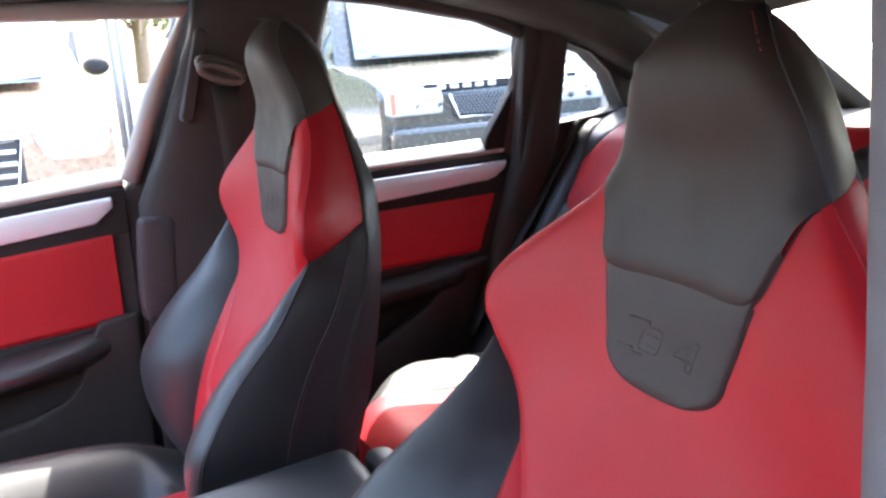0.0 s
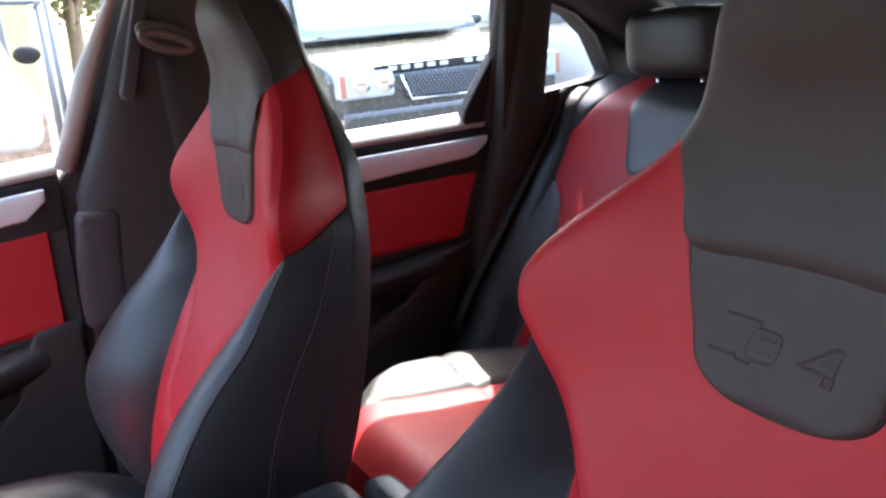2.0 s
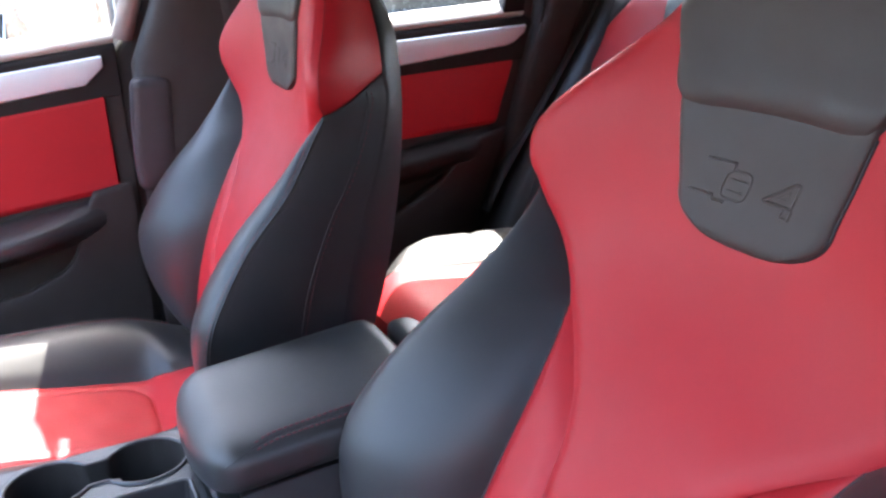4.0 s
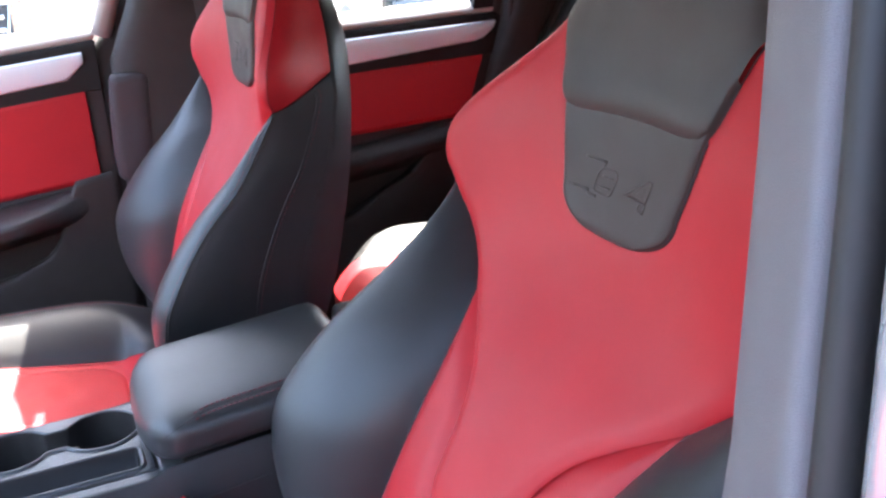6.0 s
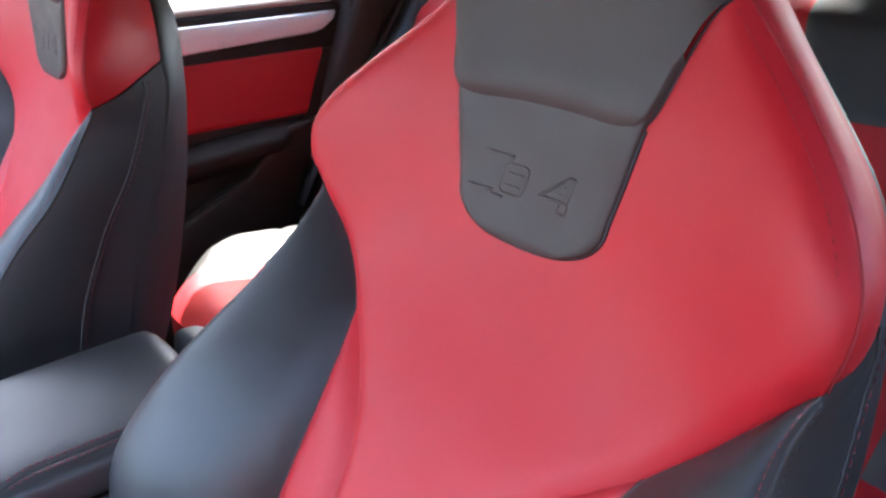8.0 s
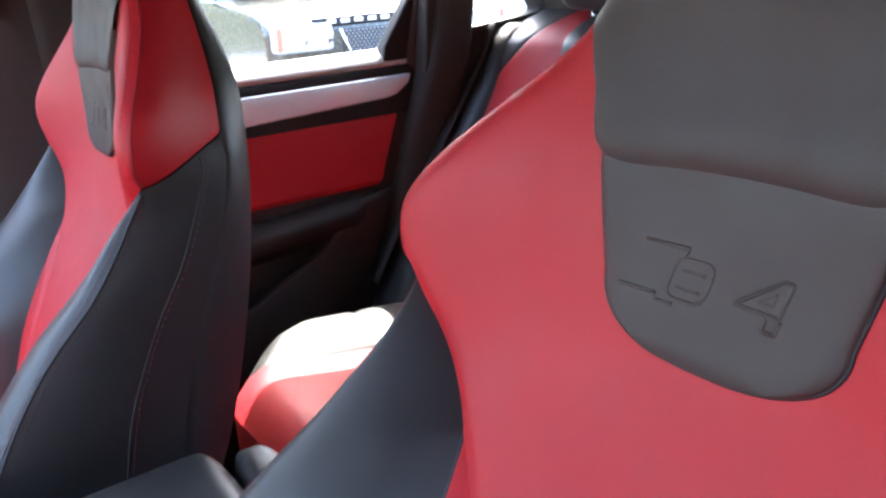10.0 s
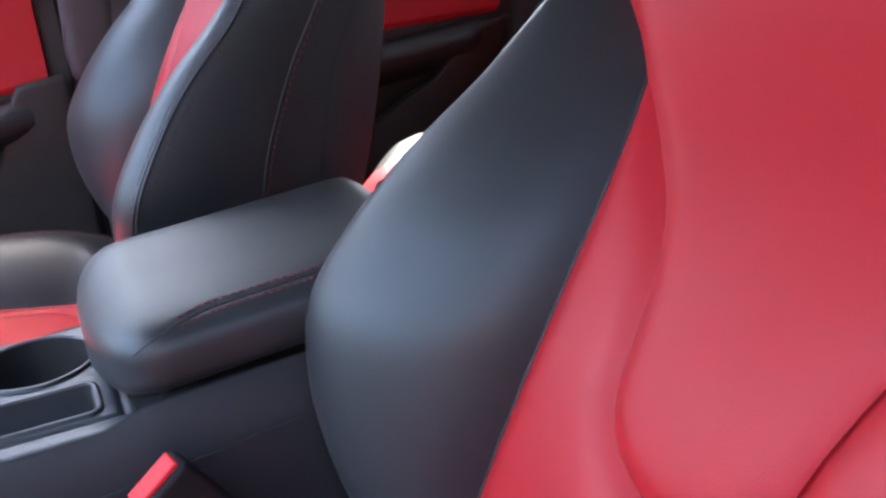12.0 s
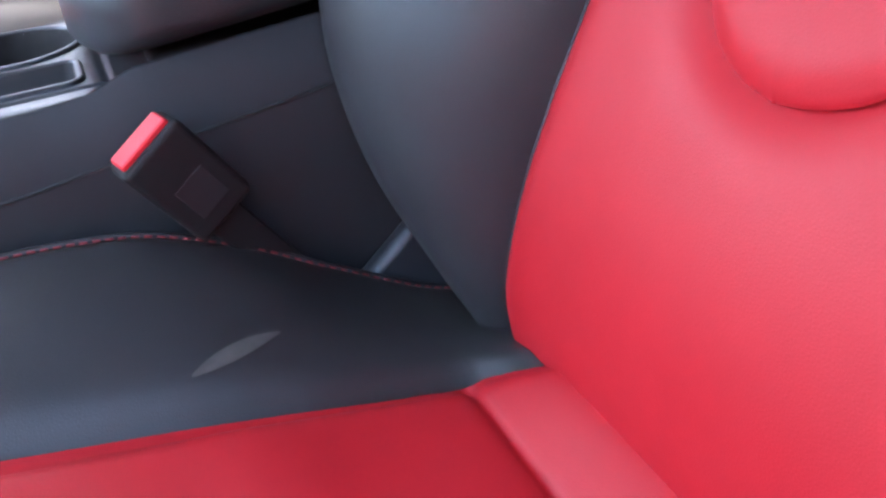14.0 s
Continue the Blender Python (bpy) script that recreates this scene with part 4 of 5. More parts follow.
def door(name, label, side, y0, y1, belt, group, rear=False):
    """A closed door seen from inside: sill, dark rail, metal strip, red panel, armrest and pocket."""
    ob = empty(name, (side * 0.82, y0, 0.36), label, "car door", group)
    inv = Matrix.Translation(ob.location).inverted()

    def put(nm, bm, mat, lab="", **kw):
        if rear:
            # the rear edge leans forward below the belt, following the wheel arch
            for v in bm.verts:
                drop_z = max(0.0, belt(v.co.y) - 0.03 - v.co.z)
                v.co.y -= min(0.16, 0.40 * drop_z) * min(1.0, max(0.0, (v.co.y - y0) / (y1 - y0))) ** 1.6
        p = part(nm, bm, mat, ob, lab, **kw)
        p.matrix_parent_inverse = inv
        return p
    X = lambda d: side * (0.80 - d)
    ys = np.linspace(y0, y1, 26)

    def strip(nm, mat, prof, a=y0, b=y1, lab="", bevel=0.003, taper=None):
        """A profile of (depth, drop below the belt) run along the door."""
        bm = bmesh.new()
        loops = []
        for y in np.linspace(a, b, 26):
            k = taper(y) if taper else 1.0
            mid = max(q[1] for q in prof) if taper else 0.0
            loops.append([(X(d), y, belt(y) + (mid + (v - mid) * k)) for d, v in prof])
        loft(bm, loops)
        return put(nm, bm, mat, lab, bevel=bevel)
    strip("window_sill", SILL, [(-0.075, 0.004), (-0.02, 0.010), (0.0, 0.000), (0.008, -0.014), (0.0, -0.022), (-0.075, -0.02)], lab="window sill with sunlight painted into its pale colour", bevel=0.004)
    strip("upper_rail", PLASTIC, [(-0.06, -0.0205), (0.006, -0.0205), (0.010, -0.030), (0.008, -0.105), (-0.06, -0.105)])

    def end_round(y):
        e = y1 - 0.022 - y
        q = (y - y0) / (y1 - y0)
        return (1.5 - 0.55 * q if rear else 1.55 - 0.4 * q) * max(0.2, min(1.0, max(0.0, e) / 0.025)) ** 0.5
    strip("metal_trim", ALU, [(0.002, -0.036), (0.014, -0.036), (0.017, -0.050), (0.014, -0.072), (0.002, -0.072)], y0 + 0.0, y1 - 0.024, "brushed aluminium trim strip", 0.003, end_round)
    drop = 0.262 if not rear else 0.225
    strip("red_panel", RED, [(-0.02, -0.099), (0.006, -0.099), (0.012, -0.11), (0.010, -0.18), (0.012, -drop + 0.01), (0.004, -drop), (-0.02, -drop)], y0, y1 - 0.03, "red leather door panel")
    strip("door_core", PILLAR, [(-0.06, -0.10), (0.004, -0.10), (0.004, -0.70 + 0.0), (-0.06, -0.70)], bevel=0.004)
    # armrest and pull
    bm = bmesh.new()
    loops = []
    for i, y in enumerate(np.linspace(y0 + 0.05, y1 - 0.03, 30)):
        q = i / 29
        reach = (0.052 if rear else 0.085) * min(1.0, math.sin(min(1.0, (1 - q) * 3.2) * math.pi / 2) + 0.15)
        zt = belt(y) - drop - 0.008 - 0.025 * (1 - q)
        loops.append([(X(-0.01), y, zt + 0.006), (X(reach * 0.6), y, zt + 0.004), (X(reach), y, zt - 0.012), (X(reach * 0.98), y, zt - 0.034), (X(reach * 0.5), y, zt - 0.058), (X(-0.01), y, zt - 0.07)])
    loft(bm, loops)
    put("armrest", bm, PLASTIC if rear else BLACK, "black padded door armrest", bevel=0.008)
    # pocket: a bulged lower panel with a rolled lip that climbs towards the rear
    rise = line_of((0.30, 0.62), (0.46, 0.66), (0.55, 0.70), (0.62, 0.725), (0.66, 0.76), (0.69, 0.795), (0.83, 0.81)) if rear else line_of((-0.82, 0.60), (-0.30, 0.640), (-0.185, 0.657), (-0.125, 0.678), (-0.10, 0.70), (-0.085, 0.735), (-0.068, 0.778), (-0.055, 0.805), (0.03, 0.815))

    def lip(q):
        return rise(y0 + (y1 - y0) * q)

    def bulge(q):
        return 0.045 * math.sin(math.pi * min(1.0, 0.12 + q * 0.80)) ** 0.7
    qs = np.linspace(0.02, 0.985, 90)
    bm = bmesh.new()
    grid(bm, lambda q, t: (X(0.006 + bulge(q) * math.sin(t * math.pi / 2) ** 0.6), y0 + (y1 - y0) * q, 0.37 + (lip(q) - 0.37) * t), qs, np.linspace(0, 1, 14))
    grid(bm, lambda q, t: (X(0.006 + bulge(q) * math.cos(t * math.pi / 2)), y0 + (y1 - y0) * q, lip(q) + 0.012 * math.sin(t * math.pi)), qs, np.linspace(0, 1, 8))
    bmesh.ops.remove_doubles(bm, verts=bm.verts, dist=1e-5)
    put("pocket", bm, PILLAR)
    return ob


front_belt = lambda y: 1.073 + 0.08 * (y - 0.03)
rear_belt = lambda y: 1.044 + 0.02 * (y - 0.55)
passenger_door = door("front_door", "closed passenger door with red leather panel and metal trim", -1, -0.80, 0.022, front_belt, "car doors")
rear_door_far = door("rear_door", "closed rear door with red leather panel and metal trim", -1, 0.335, 0.815, rear_belt, "car doors", True)
driver_door = door("front_door", "open driver door with red leather panel and metal trim", 1, -0.80, 0.022, front_belt, "car doors")
bm = side_skin(1, -0.80, 0.022, 0.98, 1.0)
p = part("outer_skin", bm, PAINT, driver_door, "silver painted door skin", thick=-0.003)
p.matrix_parent_inverse = Matrix.Translation(driver_door.location).inverted()
bm = bmesh.new()
tube(bm, [(0.80, -0.62, 1.02), (0.745, -0.42, 1.24), (0.71, -0.20, 1.345), (0.71, 0.0, 1.35), (0.75, 0.0, 1.20), (0.80, 0.0, 1.05)], 0.017, 10)
p = part("window_frame", bm, FRAME_SUNLIT, driver_door)
p.matrix_parent_inverse = Matrix.Translation(driver_door.location).inverted()
driver_door.rotation_euler.z = radians(-68)
rear_door_near = door("rear_door", "closed rear door on the driver side, red and black", 1, 0.335, 0.815, rear_belt, "car doors", True)


def door_frame(ob, side, pts, r=0.018, mat=PILLAR, nm="window_frame"):
    bm = bmesh.new()
    tube(bm, [(side * (0.80 - 0.30 * (z - 1.05)), y, z) for y, z in pts], r, 10)
    p = part(nm, bm, mat, ob)
    p.matrix_parent_inverse = Matrix.Translation(ob.location).inverted()
    return p


door_frame(rear_door_far, -1, [(0.345, 1.02), (0.36, 1.20), (0.372, 1.362), (0.50, 1.350), (0.70, 1.312), (0.80, 1.275), (0.815, 1.262), (0.808, 1.16), (0.80, 1.05), (0.80, 1.0)], 0.017)
door_frame(rear_door_near, 1, [(0.345, 1.02), (0.36, 1.20), (0.372, 1.362), (0.50, 1.350), (0.70, 1.312), (0.80, 1.275), (0.815, 1.262), (0.808, 1.16), (0.80, 1.05), (0.80, 1.0)], 0.017)
door_frame(passenger_door, -1, [(0.035, 1.06), (0.085, 1.20), (0.150, 1.345), (-0.20, 1.352), (-0.50, 1.29)], 0.017, FRAME_SUNLIT)
# black triangle at the rear of the rear window
for ob, s in ((rear_door_far, -1), (rear_door_near, 1)):
    bm = bmesh.new()
    loft(bm, [[(s * (0.79 - 0.30 * (z - 1.05)) + o, y, z) for y, z in ((0.742, 1.03), (0.742, 1.062), (0.806, 1.185), (0.822, 1.185), (0.835, 1.03))] for o in (0, s * 0.03)])
    p = part("corner_trim", bm, PLASTIC, ob, "black triangular corner trim", bevel=0.004)
    p.matrix_parent_inverse = Matrix.Translation(ob.location).inverted()


# ---- passenger belt on its pillar ----
def belt(side, y):
    ob = empty("seat_belt", (side * 0.70, y, 0.40), "dark seat belt hanging from its pillar loop", "seat belt", "seat belts")
    inv = Matrix.Translation(ob.location).inverted()
    bm = bmesh.new()
    top, low = Vector((side * 0.668, y + 0.005, 1.215)), Vector((side * 0.715, y + 0.05, 0.45))
    loops = []
    for q in np.linspace(0, 1, 24):
        p = top.lerp(low, q)
        w = 0.023
        loops.append([p + Vector((0, -w, 0)), p + Vector((side * -0.001, -w * 0.4, 0)), p + Vector((0, w, 0)), p + Vector((side * 0.0015, w, 0)), p + Vector((side * 0.0015, -w, 0))])
    loft(bm, loops)
    p = part("webbing", bm, WEBBING, ob)
    p.matrix_parent_inverse = inv
    bm = bmesh.new()
    for k in range(2):
        tube(bm, [(side * (0.664 + 0.010 * k), y + 0.033 * math.cos(a), 1.236 + 0.010 * k + 0.011 * math.sin(a) - 0.010 * math.cos(a)) for a in np.linspace(0, 2 * math.pi, 30)], 0.0078, 10)
    p = part("guide_loop", bm, BRONZE, ob, "bronze plastic belt guide loop")
    p.matrix_parent_inverse = inv
    bm = bmesh.new()
    ends = ((-0.060, 1.168, 180), (-0.022, 1.300, 0))
    rim = [(b + 0.011 * math.cos(radians(g + c)), z + 0.011 * math.sin(radians(g + c))) for b, z, g in ends for c in range(0, 181, 20)]
    loft(bm, [[(side * x, y + b, z) for b, z in rim] for x in (0.686, 0.715)])
    p = part("height_slider", bm, PANEL, ob, bevel=0.004)
    p.matrix_parent_inverse = inv
    return ob


belt(-1, 0.19)


# ---- rear bench ----
WING_Y = curve_of((0.55, 0.70), (0.70, 0.765), (0.85, 0.862), (0.95, 0.925), (1.03, 0.972), (1.10, 1.0))


def rear_bench():
    ob = empty("rear_bench", (0, 0.7, 0.45), "red and black leather rear bench", "car seat")
    inv = Matrix.Translation(ob.location).inverted()

    def put(nm, bm, mat, lab="", **kw):
        p = part(nm, bm, mat, ob, lab, **kw)
        p.matrix_parent_inverse = inv
        return p

    def top(x, y):
        a = abs(x)
        z = 0.672 + 0.012 * math.sin(min(1.0, (y - 0.30) / 0.3) * math.pi / 2)
        # the cushion slopes down to the rear
        z += 0.030 - 0.22 * (y - 0.35)
        # side edges stand up and roll off
        z += (0.022 + 0.024 * min(1.0, max(0.0, (0.62 - y) / 0.22))) * math.exp(-((a - 0.555) / 0.060) ** 2)
        z -= 0.02 * math.exp(-((a - 0.455) / 0.008) ** 2) * 0.5
        z -= 0.014 * math.exp(-((a - 0.02) / 0.03) ** 2)
        z -= 0.006 * math.exp(-((y - 0.545 + 0.02 * (a - 0.3)) / 0.008) ** 2)
        z -= 0.05 * max(0.0, (a - 0.58) / 0.06) ** 2
        # each place is a rounded pad
        z -= 0.030 * min(1.2, abs(a - 0.27) / 0.25) ** 2.4 * min(1.0, max(0.0, (0.62 - y) / 0.2)) - 0.008
        return z
    def fore(a):
        """The cushion's front line: its outer corners are rounded off."""
        return 0.275 + 0.21 * max(0.0, (a - 0.32) / 0.30) ** 2.2

    def deck(a, t):
        y = fore(a) + (0.80 - fore(a)) * t
        roll = max(0.0, 1 - (y - fore(a)) / 0.07)
        return y, top(a, y) - 0.045 * roll ** 2.4
    ts = np.r_[np.linspace(0, 0.15, 14), np.linspace(0.17, 1, 40)]
    for s in (-1, 1):
        bm = bmesh.new()
        grid(bm, lambda t, u, s=s: (s * 0.455 * u, *deck(0.455 * u, t)), ts, np.linspace(0, 1, 44))
        put("cushion", bm, RED, "red leather rear cushion")
        bm = bmesh.new()
        grid(bm, lambda t, u, s=s: (s * (0.455 + 0.185 * u), *deck(0.455 + 0.185 * u, t)), ts, np.linspace(0, 1, 30))
        grid(bm, lambda z, t, s=s: (s * (0.64 + 0.012 * math.sin(z * math.pi)), deck(0.64, t)[0], deck(0.64, t)[1] - 0.22 * z), np.linspace(0, 1, 8), ts)
        bmesh.ops.remove_doubles(bm, verts=bm.verts, dist=1e-5)
        put("cushion_edge", bm, BLACK, "black leather cushion edge")
        bm = bmesh.new()
        grid(bm, lambda z, t, s=s: (s * 0.64 * t, fore(0.64 * t) - 0.010 * math.sin(z * math.pi) + 0.03 * (1 - z), 0.42 + (deck(0.64 * t, 0)[1] - 0.42) * z), np.linspace(0, 1, 14), np.linspace(0, 1, 36))
        put("cushion_front", bm, RED)
    # backrest
    by = curve_of((0.62, 0.700), (0.75, 0.775), (0.90, 0.862), (1.0, 0.912), (1.08, 0.945), (1.12, 0.970))

    centres = (-0.455, 0.21)

    def face(x, z):
        y = by(z)
        y += 0.06 * max(0.0, (z - 1.07) / 0.05) ** 2
        return y

    def puff(u, z):
        return -0.05 * max(0.0, (abs(u) - 0.17) / 0.12) ** 1.4 * math.exp(-((z - 0.80) / 0.13) ** 2)
    def low_z(z):
        return 0.62 + (z - 0.62) * 0.955
    wing = line_of((0.62, 0.17), (0.85, 0.185), (0.90, 0.205), (0.93, 0.235), (0.976, 0.275), (1.01, 0.262), (1.08, 0.195), (1.13, 0.165))
    pad = line_of((0.962, 0.036), (0.966, 0.055), (0.975, 0.068), (1.0, 0.078), (1.06, 0.096), (1.13, 0.112))
    zs = np.r_[np.linspace(0.62, 1.0, 40), np.linspace(1.01, 1.125, 20)]
    for cx, s in zip(centres, (-1, 1)):

        def groove(u, z):
            return 0.004 * math.exp(-(abs(abs(u) - wing(z)) / 0.006) ** 2) + puff(u, z)
        reach = lambda k: 0.325 if k == s else 0.30
        bm = bmesh.new()
        grid(bm, lambda z, t: (cx + wing(z) * t, face(0, z) + groove(wing(z) * t, z), low_z(z)), zs, np.linspace(-1, 1, 60))
        put("back_panel", bm, RED, "red leather rear back panel")
        for k in (-1, 1):
            bm = bmesh.new()

            def side(z, t, k=k):
                u = wing(z) + (reach(k) - wing(z)) * t
                return (cx + k * u, face(0, z) + groove(u, z) + 0.06 * t ** 5, low_z(z))
            grid(bm, side, zs, np.linspace(0, 1, 24))
            put("back_bolster", bm, BLACK, "black leather rear bolster")
        bm = bmesh.new()
        grid(bm, lambda z, t: (cx + pad(z) * t, face(0, z) - 0.005 * (1 - math.exp(-min(pad(z) * (1 - abs(t)), z - 0.961) / 0.006)) + 0.002, low_z(z)), np.r_[np.linspace(0.962, 1.0, 14), np.linspace(1.005, 1.118, 16)], np.linspace(-1, 1, 30))
        put("back_inset", bm, BLACK, "black leather inset below the headrest")
        bm = bmesh.new()
        tube(bm, [(cx + q * 0.16, face(0, 1.12) + 0.035 - 0.01 * q * q, 1.084 - 0.012 * q * q) for q in np.linspace(-1.8, 1.8, 24)], 0.028, 12)
        put("back_top_roll", bm, BLACK, "black leather roll along the top of the back")
    bm = bmesh.new()
    grid(bm, lambda z, t: (-0.1225 + 0.10 * t, by(z) + 0.012 + 0.02 * t * t, low_z(z)), zs, np.linspace(-1, 1, 20))
    put("middle_back", bm, RED)
    bm = bmesh.new()
    box(bm, -0.74, 0.74, 1.0, 1.10, 0.60, 1.07)
    put("back_frame", bm, SHELL, bevel=0.03)
    bm = bmesh.new()
    loops = []
    for z in np.r_[np.linspace(0.60, 1.06, 24), 1.075, 1.083]:
        k = 1.0 if z < 1.05 else max(0.15, 1 - ((z - 1.05) / 0.035) ** 2) ** 0.5
        loops.append([(-0.752 + 0.064 * k * math.copysign(abs(math.cos(c)) ** 0.7, math.cos(c)), WING_Y(z) + 0.055 * k * math.sin(c), z) for c in np.linspace(0, 2 * math.pi, 24, endpoint=False)])
    loft(bm, loops)
    put("side_wing", bm, BLACK, "black leather side wing")
    return ob


rear_bench()
for s in (-1, 1):
    ob = empty("seat_belt", (s * 0.70, 0.95, 1.05), "dark rear seat belt lying along the bench wing", "seat belt", "seat belts")
    inv = Matrix.Translation(ob.location).inverted()
    bm = bmesh.new()
    g = curve_of((0, 1.085), (0.3, 0.99), (0.7, 0.82), (1, 0.66))
    loft(bm, [[(s * (0.752 + 0.012 * q + w), WING_Y(g(q)) - 0.057 - o - 0.02 * q, g(q) - o * 0.5) for w, o in ((-0.022, 0.0), (-0.022, 0.002), (0.022, 0.002), (0.022, 0.0))] for q in np.linspace(0, 1, 24)])
    part("webbing", bm, WEBBING, ob).matrix_parent_inverse = inv
for x in (-0.41, -0.08):
    ob = empty("belt_buckle", (x, 0.70, 0.638), "black belt buckle lying on the rear bench", "belt buckle", "rear buckles")
    bm = bmesh.new()
    box(bm, -0.018, 0.018, -0.055, 0.02, -0.008, 0.014)
    bd = part("buckle_body", bm, PLASTIC, ob, bevel=0.006)
    bm = bmesh.new()
    box(bm, -0.013, 0.013, -0.0565, -0.050, -0.003, 0.009)
    part("release_button", bm, BUTTON, bd, "red release button", bevel=0.002)


def rear_headrest(x):
    ob = empty("rear_headrest", (x, 1.02, 1.072), "black leather rear headrest on two posts", "headrest", "rear headrests")
    bm = bmesh.new()
    loops = []
    for q in np.linspace(-1, 1, 25):
        k = max(0.02, 1 - abs(q) ** 9) ** 0.5
        w = 0.128
        loops.append([(q * w, 0.0 + 0.045 * k * math.copysign(abs(math.cos(a)) ** 0.5, math.cos(a)) + 0.012 * q * q, 0.088 + (0.060 * k * (1 - 0.06 * q * q)) * math.copysign(abs(math.sin(a)) ** 0.45, math.sin(a))) for a in np.linspace(0, 2 * math.pi, 28, endpoint=False)])
    loft(bm, loops)
    part("pad", bm, BLACK, ob)
    for s in (-1, 1):
        bm = bmesh.new()
        tube(bm, [(s * 0.055, 0, -0.04), (s * 0.055, 0, 0.06)], 0.007, 10)
        part("post", bm, CHROME, ob, "chrome headrest post")
    return ob


hr = rear_headrest(-0.505)
copy_thing(hr, Matrix.Translation((0.225, 1.02, 1.072)))

# ---- outside ----
ASPHALT = material("asphalt", (0.055, 0.054, 0.052), 0.9, grain=0.6, grain_scale=120, vary=0.25, vary_scale=2.0)
TAN_PAINT = material("champagne_paint", (0.34, 0.235, 0.17), 0.28, metal=0.3, coat=1.0, vary=0.05)
DARK_PAINT = material("grey_green_paint", (0.065, 0.07, 0.062), 0.25, metal=0.15, coat=1.0, vary=0.05)
WHITE_PAINT = material("white_paint", (0.70, 0.70, 0.68), 0.3, coat=0.8, vary=0.03)
CAR_GLASS = material("sky_reflecting_car_glass", (0.34, 0.38, 0.40), 0.08, metal=0.6, spec=0.8, vary=0.05)
LAMP = material("headlamp_glass", (0.8, 0.82, 0.84), 0.12, metal=0.2, vary=0.1, vary_scale=25)
LAMP_DARK = material("pale_headlamp_housing", (0.50, 0.54, 0.57), 0.12, vary=0.3, vary_scale=25)
AMBER = material("amber_lens", (0.5, 0.20, 0.12), 0.25, vary=0.1)
MESH_GREY = material("grille_mesh", (0.05, 0.052, 0.055), 0.5, metal=0.4)
TYRE = material("tyre_rubber", (0.02, 0.02, 0.02), 0.85, vary=0.2)
RENDER_WALL = material("pale_yellow_render", (0.30, 0.29, 0.16), 0.9, grain=0.4, grain_scale=40, vary=0.1, vary_scale=1.5)
CONCRETE = material("pale_concrete", (0.42, 0.42, 0.41), 0.9, grain=0.4, grain_scale=30, vary=0.15, vary_scale=2.0)
LEAF = material("leaf_green", (0.060, 0.068, 0.012), 0.6, vary=0.45, vary_scale=3.0)
# kept dark so that the added blocking walls bounce little light
BRICK_WALL = material("dark_brick", (0.050, 0.043, 0.040), 0.9, grain=0.6, grain_scale=14, vary=0.3, vary_scale=6.0)
BARK = material("bark", (0.13, 0.10, 0.075), 0.9, grain=0.8, grain_scale=40, vary=0.3)
STEEL = material("dull_steel", (0.22, 0.23, 0.24), 0.5, metal=0.6)

bm = bmesh.new()
STEPS = [-900, -60, -20, -8, -3, 0, 3, 8, 20, 60, 900]
grid(bm, lambda x, y: (x, y, 0.0), STEPS, STEPS)
tagged(mesh_object("ground", bm, ASPHALT), "sunlit grey asphalt parking ground", "ground", kind="structure")
bm = bmesh.new()
box(bm, -30, -10.5, -30, 40, 0.0, 0.13)
tagged(mesh_object("pavement", bm, CONCRETE, False), "pale concrete pavement with a kerb", "pavement", kind="structure")


